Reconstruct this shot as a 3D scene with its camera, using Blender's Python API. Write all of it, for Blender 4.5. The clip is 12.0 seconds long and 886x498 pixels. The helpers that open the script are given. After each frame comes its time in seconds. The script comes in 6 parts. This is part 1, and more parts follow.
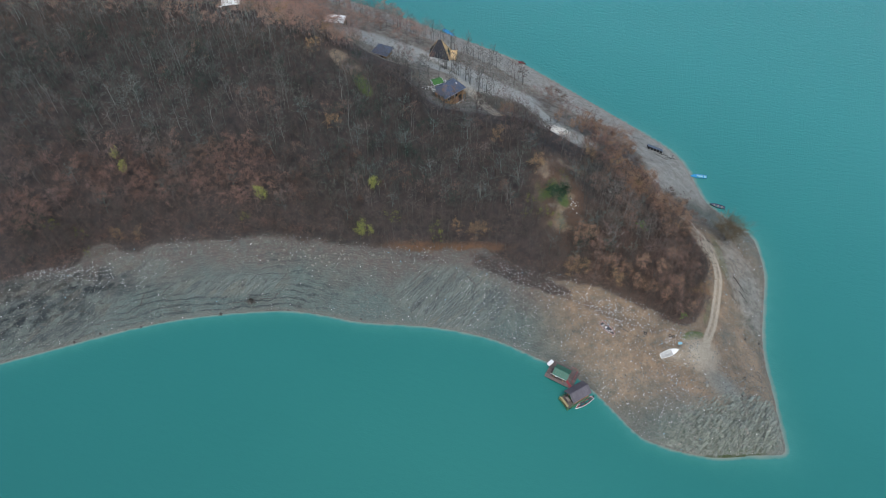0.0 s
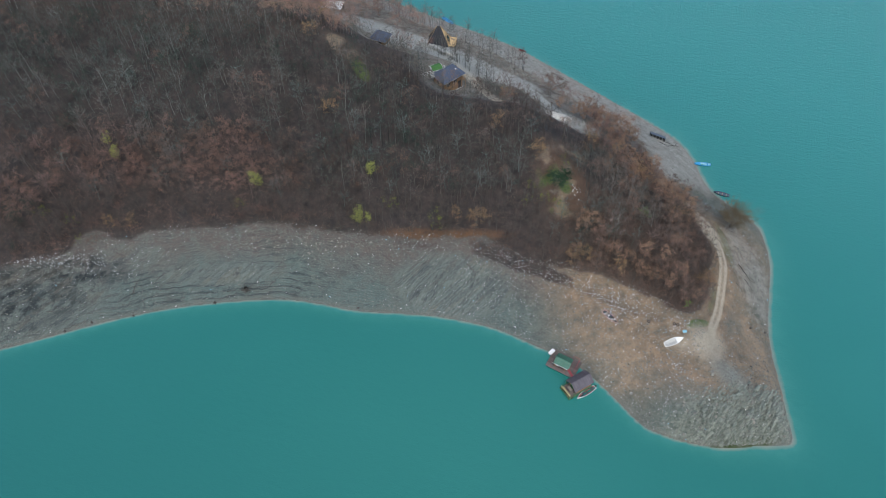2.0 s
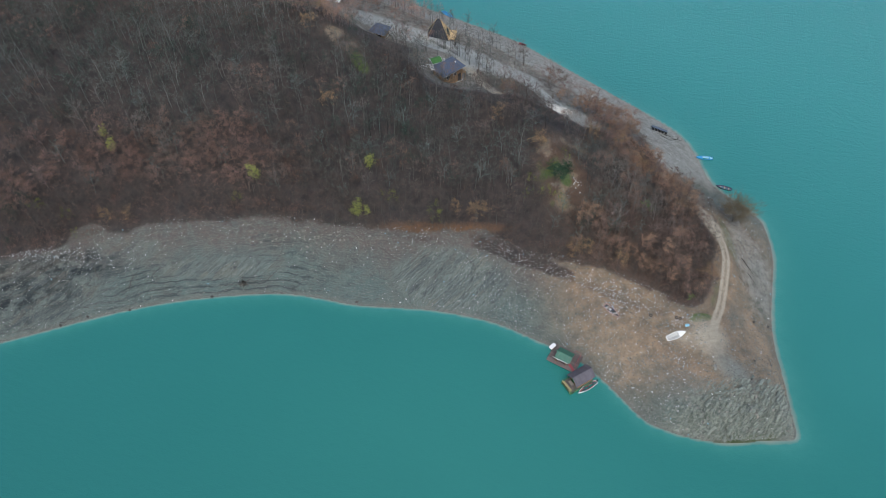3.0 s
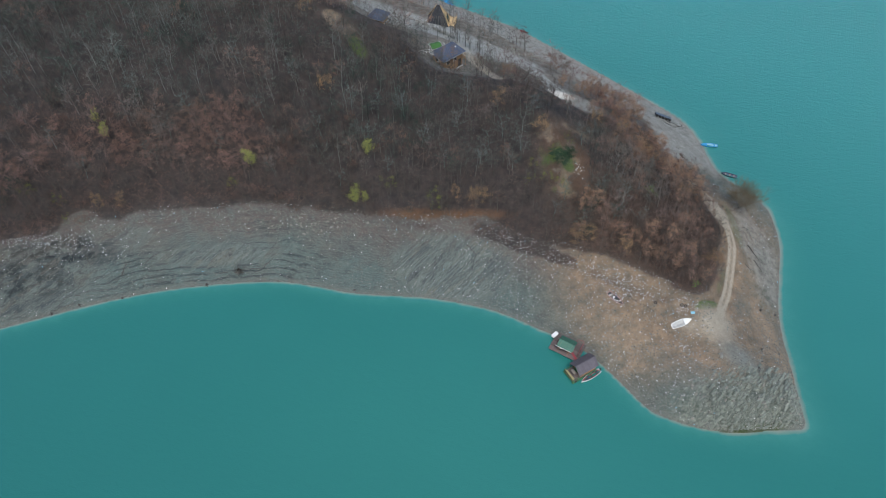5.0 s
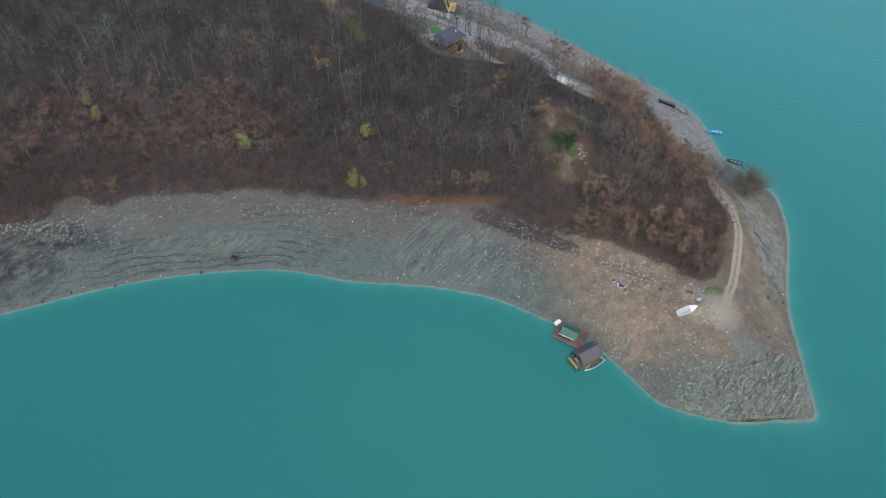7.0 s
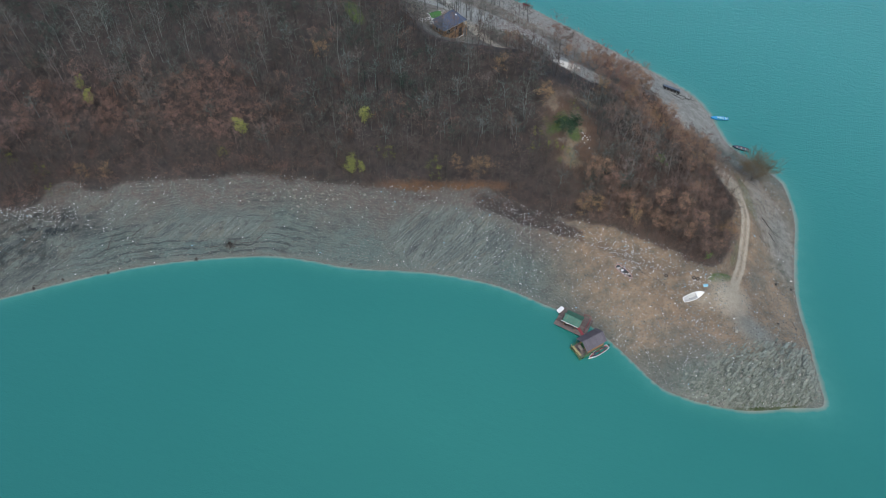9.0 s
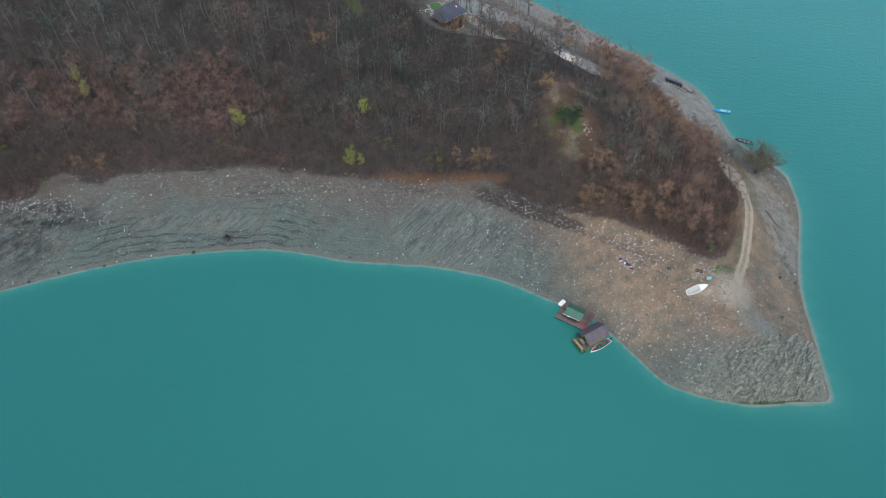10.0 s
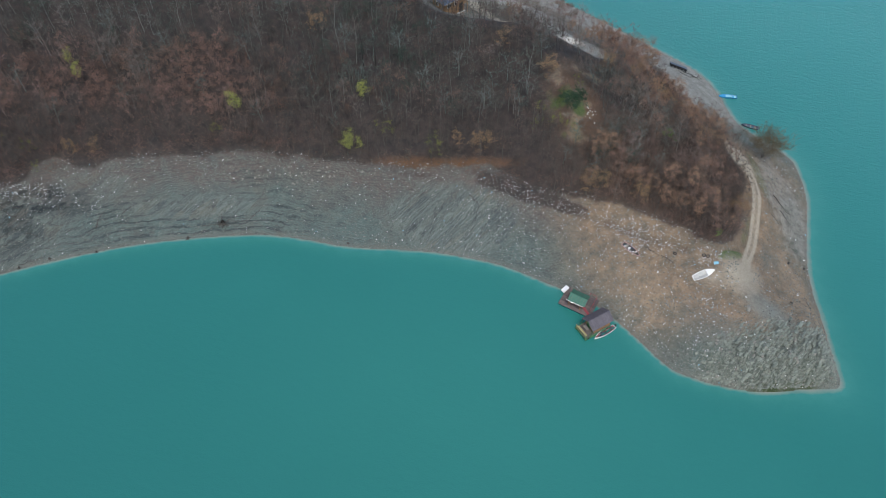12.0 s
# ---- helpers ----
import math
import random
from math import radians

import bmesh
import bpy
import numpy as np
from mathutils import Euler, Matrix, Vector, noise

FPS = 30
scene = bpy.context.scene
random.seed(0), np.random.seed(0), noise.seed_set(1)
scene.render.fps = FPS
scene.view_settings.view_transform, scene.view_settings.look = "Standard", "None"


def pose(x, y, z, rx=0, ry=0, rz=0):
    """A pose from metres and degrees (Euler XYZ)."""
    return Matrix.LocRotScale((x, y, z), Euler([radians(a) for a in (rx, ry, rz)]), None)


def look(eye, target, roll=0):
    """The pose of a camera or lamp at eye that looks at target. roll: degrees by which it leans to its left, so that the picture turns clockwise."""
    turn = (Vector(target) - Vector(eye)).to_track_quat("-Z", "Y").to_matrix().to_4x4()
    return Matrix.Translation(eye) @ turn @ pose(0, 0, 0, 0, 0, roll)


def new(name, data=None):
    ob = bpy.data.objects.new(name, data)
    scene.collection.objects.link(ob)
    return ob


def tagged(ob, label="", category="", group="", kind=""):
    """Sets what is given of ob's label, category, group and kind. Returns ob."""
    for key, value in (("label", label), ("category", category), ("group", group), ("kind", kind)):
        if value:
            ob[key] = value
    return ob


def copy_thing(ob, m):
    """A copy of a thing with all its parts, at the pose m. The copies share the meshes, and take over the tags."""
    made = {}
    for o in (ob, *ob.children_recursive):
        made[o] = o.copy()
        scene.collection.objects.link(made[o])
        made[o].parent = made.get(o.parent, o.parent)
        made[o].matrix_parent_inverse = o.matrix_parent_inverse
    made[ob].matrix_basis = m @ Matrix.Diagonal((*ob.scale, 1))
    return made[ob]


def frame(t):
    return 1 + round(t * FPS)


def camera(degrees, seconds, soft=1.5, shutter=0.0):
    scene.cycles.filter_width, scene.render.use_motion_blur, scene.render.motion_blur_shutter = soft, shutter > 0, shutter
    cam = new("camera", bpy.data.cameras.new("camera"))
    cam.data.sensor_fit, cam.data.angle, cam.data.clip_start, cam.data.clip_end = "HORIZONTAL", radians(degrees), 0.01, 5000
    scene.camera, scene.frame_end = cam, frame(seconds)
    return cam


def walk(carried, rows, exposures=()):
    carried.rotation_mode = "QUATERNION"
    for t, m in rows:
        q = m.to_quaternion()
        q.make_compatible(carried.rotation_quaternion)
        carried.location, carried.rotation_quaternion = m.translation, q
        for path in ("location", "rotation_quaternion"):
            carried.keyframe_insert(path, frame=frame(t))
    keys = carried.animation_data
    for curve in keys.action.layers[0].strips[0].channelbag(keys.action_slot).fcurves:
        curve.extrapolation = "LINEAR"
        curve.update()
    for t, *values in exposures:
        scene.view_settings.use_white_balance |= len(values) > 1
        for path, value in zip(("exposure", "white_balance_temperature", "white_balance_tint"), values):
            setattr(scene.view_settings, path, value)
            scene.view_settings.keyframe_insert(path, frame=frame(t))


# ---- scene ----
cam = camera(64.0, 12.0, soft=0.7)
# A drone sinks almost straight down, its lens held still.
AHEAD = Vector((-0.00009, 0.63218, -0.77482))
PATH = [
    (0, (-0.306, 0.197, 127.871)),
    (1, (-0.186, 0.167, 125.759)),
    (2, (-0.099, 0.137, 123.661)),
    (3, (-0.041, 0.106, 121.573)),
    (4, (-0.008, 0.073, 119.495)),
    (5, (0.004, 0.038, 117.425)),
    (6, (0.000, 0.000, 115.360)),
    (7, (-0.017, -0.041, 113.298)),
    (8, (-0.043, -0.087, 111.238)),
    (9, (-0.073, -0.137, 109.178)),
    (10, (-0.103, -0.192, 107.115)),
    (11, (-0.130, -0.252, 105.047)),
    (12, (-0.149, -0.319, 102.973)),
]
walk(cam, [(t, look(eye, Vector(eye) + AHEAD, -0.346)) for t, eye in PATH], exposures=[(0.0, 0.35, 6300, 8), (12.0, 0.35, 6300, 8)])

# ---- world and light: a bright overcast afternoon ----
world = bpy.data.worlds.new("overcast")
scene.world = world
world.use_nodes = True
wn = world.node_tree
sky = wn.nodes.new("ShaderNodeTexSky")
sky.sky_type, sky.sun_disc, sky.sun_elevation, sky.sun_rotation = "NISHITA", False, radians(38), radians(200)
sky.air_density, sky.dust_density, sky.ozone_density = 1.0, 2.2, 1.2
wn.links.new(sky.outputs[0], wn.nodes["Background"].inputs[0])
wn.nodes["Background"].inputs[1].default_value = 0.155
sun = new("sun", bpy.data.lights.new("sun", "SUN"))
sun.data.energy, sun.data.angle, sun.data.color = 1.6, radians(14), (1.0, 0.96, 0.9)
sun.matrix_world = look((0, 0, 300), (-40, 110, 20))

# ---- materials ----
def shader(name, rough=0.9, metal=0.0):
    m = bpy.data.materials.new(name)
    m.use_nodes = True
    b = m.node_tree.nodes["Principled BSDF"]
    b.inputs["Roughness"].default_value, b.inputs["Metallic"].default_value = rough, metal
    return m, m.node_tree, b


def node(nt, kind, **inputs):
    n = nt.nodes.new(kind)
    for key, v in inputs.items():
        socket = n.inputs[key.replace("_", " ")]
        if isinstance(v, bpy.types.NodeSocket):
            nt.links.new(v, socket)
        else:
            socket.default_value = v
    return n


def place(nt, scale=(1, 1, 1), turn=0.0, world_place=True):
    src = nt.nodes.new("ShaderNodeNewGeometry").outputs["Position"] if world_place else nt.nodes.new("ShaderNodeTexCoord").outputs["Object"]
    turned = node(nt, "ShaderNodeMapping", Vector=src, Rotation=(0, 0, turn)).outputs[0]
    return node(nt, "ShaderNodeMapping", Vector=turned, Scale=scale).outputs[0]


def grain(nt, vec, scale, detail=4.0, rough=0.6):
    return node(nt, "ShaderNodeTexNoise", Vector=vec, Scale=scale, Detail=detail, Roughness=rough).outputs[0]


def span(nt, v, a, b, lo=0.0, hi=1.0):
    n = node(nt, "ShaderNodeMapRange", Value=v)
    for i, x in zip((1, 2, 3, 4), (a, b, lo, hi)):
        n.inputs[i].default_value = x
    return n.outputs[0]


def calc(nt, op, a, b=0.0):
    n = nt.nodes.new("ShaderNodeMath")
    n.operation = op
    for i, v in enumerate((a, b)):
        if isinstance(v, bpy.types.NodeSocket):
            nt.links.new(v, n.inputs[i])
        else:
            n.inputs[i].default_value = v
    return n.outputs[0]


def blend(nt, fac, a, b, kind="MIX"):
    n = nt.nodes.new("ShaderNodeMix")
    n.data_type, n.blend_type = "RGBA", kind
    for i, v in ((0, fac), (6, a), (7, b)):
        if isinstance(v, bpy.types.NodeSocket):
            nt.links.new(v, n.inputs[i])
        elif i:
            n.inputs[i].default_value = (*v, 1)
        else:
            n.inputs[i].default_value = v
    return n.outputs[2]


def relief(nt, b, height, strength=0.5, distance=0.1):
    n = node(nt, "ShaderNodeBump", Height=height, Strength=strength, Distance=distance)
    nt.links.new(n.outputs[0], b.inputs["Normal"])


def attr(nt, name):
    n = nt.nodes.new("ShaderNodeAttribute")
    n.attribute_name = name
    return n.outputs["Fac"]


def varied(name, dark, light, scale=1.0, rough=0.8, bump=0.3, metal=0.0, lone=0.0, stretch=(1, 1, 1)):
    """A surface that wanders between two colours at two scales, with fine relief; lone: how far objects differ from one another."""
    m, nt, b = shader(name, rough, metal)
    vec = place(nt, stretch, world_place=False)
    big, fine = grain(nt, vec, 0.7 * scale), grain(nt, vec, 6 * scale, 6)
    fac = calc(nt, "ADD", calc(nt, "MULTIPLY", big, 0.6), calc(nt, "MULTIPLY", fine, 0.4))
    col = blend(nt, span(nt, fac, 0.32, 0.68), dark, light)
    if lone:
        r = nt.nodes.new("ShaderNodeObjectInfo").outputs["Random"]
        col = blend(nt, 1.0, col, blend(nt, r, (1 - lone,) * 3, (1 + lone,) * 3), "MULTIPLY")
    nt.links.new(col, b.inputs["Base Color"])
    nt.links.new(span(nt, fine, 0.2, 0.8, rough - 0.12, min(rough + 0.12, 1.0)), b.inputs["Roughness"])
    if bump:
        relief(nt, b, fine, bump, 0.03)
    return m


def ground_material():
    m, nt, b = shader("ground", 0.95)
    flat = place(nt)
    forest, path, tan, rock, wet, green, pale, ledge, shelves, above = (attr(nt, a) for a in ("forest", "track", "tan", "rock", "wet", "grass", "pale", "ledge", "shelves", "above"))
    big, mid, fine, crumb = grain(nt, flat, 0.09, 5), grain(nt, flat, 0.55, 6, 0.7), grain(nt, flat, 2.6, 5, 0.75), grain(nt, flat, 5.5, 3, 0.85)
    # Bare drawdown bank: grey-green shale, paler and darker in patches, bluer low down and browner towards the wood.
    warp = grain(nt, flat, 0.14, 3)
    col = blend(nt, span(nt, mid, 0.3, 0.7), (0.076, 0.106, 0.099), (0.14, 0.184, 0.17))
    col = blend(nt, calc(nt, "MULTIPLY", span(nt, big, 0.42, 0.62), 0.7), col, (0.088, 0.14, 0.137))
    blot = grain(nt, flat, 0.33, 5, 0.75)
    col = blend(nt, calc(nt, "MULTIPLY", span(nt, blot, 0.53, 0.66), 0.6), col, (0.058, 0.066, 0.062))
    col = blend(nt, calc(nt, "MULTIPLY", span(nt, blot, 0.45, 0.34), 0.5), col, (0.19, 0.205, 0.178))
    ochre = grain(nt, flat, 0.21, 5, 0.7)
    col = blend(nt, calc(nt, "MULTIPLY", span(nt, ochre, 0.5, 0.64), 0.3), col, (0.155, 0.135, 0.11))
    rise = calc(nt, "ADD", above, calc(nt, "MULTIPLY", calc(nt, "SUBTRACT", warp, 0.5), 9.0))
    col = blend(nt, calc(nt, "MULTIPLY", span(nt, rise, 6.0, 11.0), span(nt, mid, 0.3, 0.6, 0.35, 0.85)), col, blend(nt, fine, (0.085, 0.062, 0.054), (0.185, 0.135, 0.116)))
    chip = grain(nt, flat, 1.7, 4, 0.85)
    col = blend(nt, span(nt, chip, 0.46, 0.36, 0.0, 0.5), col, (0.04, 0.047, 0.046))
    col = blend(nt, span(nt, chip, 0.56, 0.66, 0.0, 0.5), col, (0.225, 0.265, 0.235))
    # Old water levels: thin dark lines along the shore, boldest on the western shelves, and a fine hatching between them.
    drift = calc(nt, "ADD", above, calc(nt, "ADD", calc(nt, "MULTIPLY", warp, 3.0), calc(nt, "MULTIPLY", mid, 0.3)))
    broken = grain(nt, place(nt, (0.18, 0.7, 0.0), radians(-12)), 1.0, 4, 0.65)
    bold = span(nt, calc(nt, "SINE", calc(nt, "MULTIPLY", drift, 5.2)), 0.45, 0.9)
    col = blend(nt, calc(nt, "MULTIPLY", calc(nt, "MULTIPLY", bold, shelves), span(nt, broken, 0.38, 0.52, 0.15, 0.8)), col, (0.024, 0.031, 0.037))
    hatch = span(nt, calc(nt, "SINE", calc(nt, "MULTIPLY", drift, 13.7)), 0.2, 0.9)
    col = blend(nt, calc(nt, "MULTIPLY", calc(nt, "MULTIPLY", hatch, calc(nt, "SUBTRACT", 1.0, calc(nt, "MAXIMUM", tan, ledge))), span(nt, broken, 0.36, 0.6, 0.08, 0.55)), col, (0.056, 0.064, 0.063))
    # Tilted beds of rock on the headland.
    beds = grain(nt, place(nt, (2.4, 0.4, 0.3), radians(48)), 1.0, 8, 0.75)
    seam = calc(nt, "ABSOLUTE", calc(nt, "SUBTRACT", beds, 0.5))
    slabs = blend(nt, span(nt, beds, 0.38, 0.6), (0.10, 0.122, 0.105), (0.30, 0.335, 0.285))
    col = blend(nt, calc(nt, "MULTIPLY", rock, 0.95), col, slabs)
    col = blend(nt, calc(nt, "MULTIPLY", rock, span(nt, seam, 0.022, 0.0, 0.0, 0.85)), col, (0.03, 0.034, 0.032))
    # Bedrock laid bare in the bank: long parallel beds cut by cross joints into blocks of differing grey.
    lie = place(nt, (1.5, 0.34, 0.0), radians(50))
    cells = nt.nodes.new("ShaderNodeTexVoronoi")
    nt.links.new(node(nt, "ShaderNodeVectorMath", Vector=lie).outputs[0], cells.inputs["Vector"])
    cells.inputs["Scale"].default_value = 0.62
    block = node(nt, "ShaderNodeSeparateXYZ", Vector=cells.outputs["Color"])
    cleft = grain(nt, place(nt, (3.4, 0.10, 0.0), radians(50)), 0.9, 4, 0.6)
    shale = blend(nt, span(nt, block.outputs[0], 0.1, 0.9), (0.075, 0.096, 0.097), (0.185, 0.215, 0.192))
    shale = blend(nt, calc(nt, "MULTIPLY", span(nt, block.outputs[1], 0.72, 0.9), 0.6), shale, (0.17, 0.145, 0.105))
    shale = blend(nt, span(nt, cleft, 0.42, 0.6, 0.0, 0.6), shale, (0.20, 0.235, 0.215))
    shale = blend(nt, span(nt, fine, 0.35, 0.6, 0.45, 0.0), shale, (0.05, 0.062, 0.066))
    col = blend(nt, calc(nt, "MULTIPLY", span(nt, calc(nt, "ADD", ledge, calc(nt, "MULTIPLY", calc(nt, "SUBTRACT", blot, 0.5), 0.8)), 0.25, 0.7), 0.85), col, shale)
    joint = calc(nt, "ABSOLUTE", calc(nt, "SUBTRACT", grain(nt, place(nt, (0.22, 0.9, 0.0), radians(-64)), 0.5, 3, 0.5), 0.5))
    cut = calc(nt, "MAXIMUM", span(nt, calc(nt, "ABSOLUTE", calc(nt, "SUBTRACT", cleft, 0.47)), 0.022, 0.004), span(nt, joint, 0.012, 0.003))
    col = blend(nt, calc(nt, "MULTIPLY", calc(nt, "MULTIPLY", ledge, cut), span(nt, mid, 0.35, 0.55, 0.35, 0.85)), col, (0.03, 0.037, 0.039))
    # Dark silt and rotten wood washed together in the west, in streaks along the shore.
    streak = grain(nt, place(nt, (0.3, 0.8, 0.0), radians(-28)), 1.0, 6, 0.7)
    col = blend(nt, calc(nt, "MULTIPLY", attr(nt, "sludge"), span(nt, calc(nt, "ADD", calc(nt, "MULTIPLY", streak, 0.6), calc(nt, "MULTIPLY", blot, 0.4)), 0.45, 0.56, 0.15, 1.0)), col, (0.018, 0.026, 0.030))
    # Brown soil and dead grass on the headland.
    soil = blend(nt, span(nt, mid, 0.35, 0.65), (0.175, 0.122, 0.08), (0.32, 0.227, 0.145))
    soil = blend(nt, span(nt, fine, 0.52, 0.7), soil, (0.33, 0.28, 0.205))
    soil = blend(nt, calc(nt, "MULTIPLY", attr(nt, "sandy"), span(nt, mid, 0.3, 0.6, 0.45, 0.95)), soil, blend(nt, span(nt, fine, 0.35, 0.65), (0.32, 0.22, 0.14), (0.43, 0.315, 0.212)))
    col = blend(nt, calc(nt, "MULTIPLY", tan, span(nt, mid, 0.3, 0.6, 0.6, 0.97)), col, soil)
    smear = attr(nt, "smear")
    col = blend(nt, calc(nt, "MULTIPLY", smear, span(nt, mid, 0.3, 0.6, 0.45, 0.9)), col, blend(nt, span(nt, fine, 0.3, 0.7), (0.15, 0.175, 0.165), (0.27, 0.295, 0.27)))
    # Leaf litter under the wood.
    duff = blend(nt, span(nt, mid, 0.35, 0.66), (0.032, 0.031, 0.031), (0.076, 0.057, 0.052))
    duff = blend(nt, calc(nt, "MULTIPLY", attr(nt, "ember"), span(nt, mid, 0.3, 0.6, 0.4, 1.0)), duff, blend(nt, fine, (0.13, 0.055, 0.03), (0.23, 0.13, 0.055)))
    duff = blend(nt, calc(nt, "MULTIPLY", tan, 0.4), duff, blend(nt, mid, (0.085, 0.058, 0.043), (0.17, 0.105, 0.07)))
    duff = blend(nt, span(nt, fine, 0.55, 0.7), duff, (0.085, 0.068, 0.058))
    col = blend(nt, span(nt, calc(nt, "ADD", forest, calc(nt, "MULTIPLY", calc(nt, "SUBTRACT", mid, 0.5), 0.7)), 0.35, 0.62), col, duff)
    grassy = blend(nt, span(nt, fine, 0.35, 0.65), (0.06, 0.10, 0.03), (0.12, 0.165, 0.05))
    col = blend(nt, span(nt, calc(nt, "MULTIPLY", green, calc(nt, "ADD", mid, 0.5)), 0.3, 0.75), col, grassy)
    # Worn track and spread gravel.
    dust = blend(nt, span(nt, fine, 0.3, 0.7), (0.34, 0.295, 0.225), (0.50, 0.445, 0.355))
    col = blend(nt, span(nt, calc(nt, "ADD", path, calc(nt, "MULTIPLY", calc(nt, "SUBTRACT", mid, 0.5), 0.5)), 0.2, 0.8), col, dust)
    gravel = blend(nt, span(nt, fine, 0.3, 0.7), (0.27, 0.272, 0.25), (0.48, 0.485, 0.455))
    col = blend(nt, span(nt, calc(nt, "ADD", pale, calc(nt, "MULTIPLY", calc(nt, "SUBTRACT", mid, 0.5), 0.7)), 0.22, 0.6), col, gravel)
    col = blend(nt, calc(nt, "MULTIPLY", calc(nt, "MULTIPLY", span(nt, crumb, 0.54, 0.64), calc(nt, "SUBTRACT", 1.0, calc(nt, "MAXIMUM", calc(nt, "MAXIMUM", forest, path), calc(nt, "MAXIMUM", calc(nt, "MULTIPLY", attr(nt, "sludge"), 0.85), calc(nt, "MULTIPLY", tan, 0.25))))), span(nt, big, 0.4, 0.6, 0.25, 0.75)), col, (0.255, 0.295, 0.265))
    col = blend(nt, calc(nt, "MULTIPLY", calc(nt, "MULTIPLY", span(nt, crumb, 0.46, 0.36), calc(nt, "SUBTRACT", 1.0, calc(nt, "MAXIMUM", calc(nt, "MAXIMUM", path, smear), calc(nt, "MULTIPLY", calc(nt, "MAXIMUM", calc(nt, "MAXIMUM", tan, rock), pale), 0.45)))), span(nt, big, 0.4, 0.6, 0.8, 0.35)), col, (0.034, 0.035, 0.032))
    col = blend(nt, calc(nt, "MULTIPLY", wet, span(nt, fine, 0.35, 0.6, 0.1, 0.55)), col, (0.19, 0.18, 0.155))
    col = blend(nt, calc(nt, "MULTIPLY", attr(nt, "algae"), span(nt, mid, 0.3, 0.55)), col, (0.05, 0.075, 0.025))
    nt.links.new(col, b.inputs["Base Color"])
    relief(nt, b, calc(nt, "ADD", calc(nt, "ADD", mid, calc(nt, "MULTIPLY", crumb, 0.6)), calc(nt, "MULTIPLY", beds, calc(nt, "MULTIPLY", rock, 1.6))), 1.0, 0.5)
    return m


def water_material():
    m, nt, b = shader("lake_water", 0.12)
    flat = place(nt)
    silt = span(nt, grain(nt, flat, 0.012, 4), 0.35, 0.65)
    col = blend(nt, silt, (0.020, 0.152, 0.135), (0.025, 0.170, 0.152))
    col = blend(nt, calc(nt, "MULTIPLY", attr(nt, "milky"), 0.6), col, (0.032, 0.188, 0.158))
    # Sky reflection put into the base colour: paler far north-east, darker close by.
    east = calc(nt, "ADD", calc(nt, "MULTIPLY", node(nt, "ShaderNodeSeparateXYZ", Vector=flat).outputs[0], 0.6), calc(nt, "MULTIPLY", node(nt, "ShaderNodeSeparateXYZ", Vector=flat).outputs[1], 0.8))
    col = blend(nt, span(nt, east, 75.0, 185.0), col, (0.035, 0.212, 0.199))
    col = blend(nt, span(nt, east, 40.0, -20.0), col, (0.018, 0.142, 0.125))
    near = attr(nt, "shoal")
    patchy = grain(nt, flat, 0.35, 4)
    col = blend(nt, calc(nt, "MULTIPLY", span(nt, near, 0.0, 0.75), span(nt, patchy, 0.3, 0.7, 0.5, 1.0)), col, (0.055, 0.235, 0.205))
    col = blend(nt, span(nt, calc(nt, "ADD", near, calc(nt, "MULTIPLY", calc(nt, "SUBTRACT", patchy, 0.5), 0.3)), 0.62, 1.0), col, (0.26, 0.25, 0.21))
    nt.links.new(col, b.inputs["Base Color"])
    b.inputs["IOR"].default_value = 1.6
    ripple = calc(nt, "ADD", grain(nt, place(nt, (1, 1.7, 1), radians(20)), 0.55, 3), calc(nt, "MULTIPLY", grain(nt, place(nt, (1, 2.2, 1), radians(-15)), 1.8, 2), 0.5))
    relief(nt, b, calc(nt, "ADD", ripple, calc(nt, "MULTIPLY", grain(nt, place(nt, (1, 1.5, 1), radians(35)), 4.5, 2), 0.4)), 0.7, 0.18)
    bump = b.inputs["Normal"].links[0].from_node
    nt.links.new(span(nt, east, 60.0, 150.0, 0.3, 0.7), bump.inputs["Strength"])
    return m


def tree_material(name, dark, light, tone_shift, rough=0.9):
    """Bark, twigs or dead leaves: pieces differ singly, and whole trees by their tone."""
    m, nt, b = shader(name, rough)
    isle = nt.nodes.new("ShaderNodeNewGeometry").outputs["Random Per Island"]
    col = blend(nt, isle, dark, light)
    tone = attr(nt, "tone")
    col = blend(nt, calc(nt, "MULTIPLY", tone, 0.8), col, tone_shift)
    lush = node(nt, "ShaderNodeCombineColor", Red=attr(nt, "lush"), Green=attr(nt, "lush"), Blue=attr(nt, "lush")).outputs[0]
    col = blend(nt, 1.0, col, blend(nt, 1.0, (1, 1, 1), lush, "ADD"), "MULTIPLY")
    own = nt.nodes.new("ShaderNodeObjectInfo").outputs["Random"]
    col = blend(nt, 1.0, col, blend(nt, own, (0.8, 0.8, 0.8), (1.2, 1.2, 1.2)), "MULTIPLY")
    nt.links.new(col, b.inputs["Base Color"])
    b.inputs["Specular IOR Level"].default_value = 0.15
    return m


GROUND, WATER = ground_material(), water_material()
BARK = tree_material("bark", (0.045, 0.046, 0.043), (0.125, 0.135, 0.125), (0.075, 0.062, 0.055))
TWIG = tree_material("twigs", (0.044, 0.053, 0.048), (0.098, 0.113, 0.101), (0.124, 0.083, 0.074))
RUST = tree_material("dead_leaves", (0.105, 0.07, 0.055), (0.19, 0.128, 0.099), (0.165, 0.1, 0.077))
YELLOW = tree_material("yellow_leaves", (0.20, 0.22, 0.06), (0.37, 0.40, 0.12), (0.28, 0.29, 0.09))
OCHRE = tree_material("ochre_leaves", (0.21, 0.13, 0.07), (0.34, 0.235, 0.13), (0.25, 0.165, 0.09))
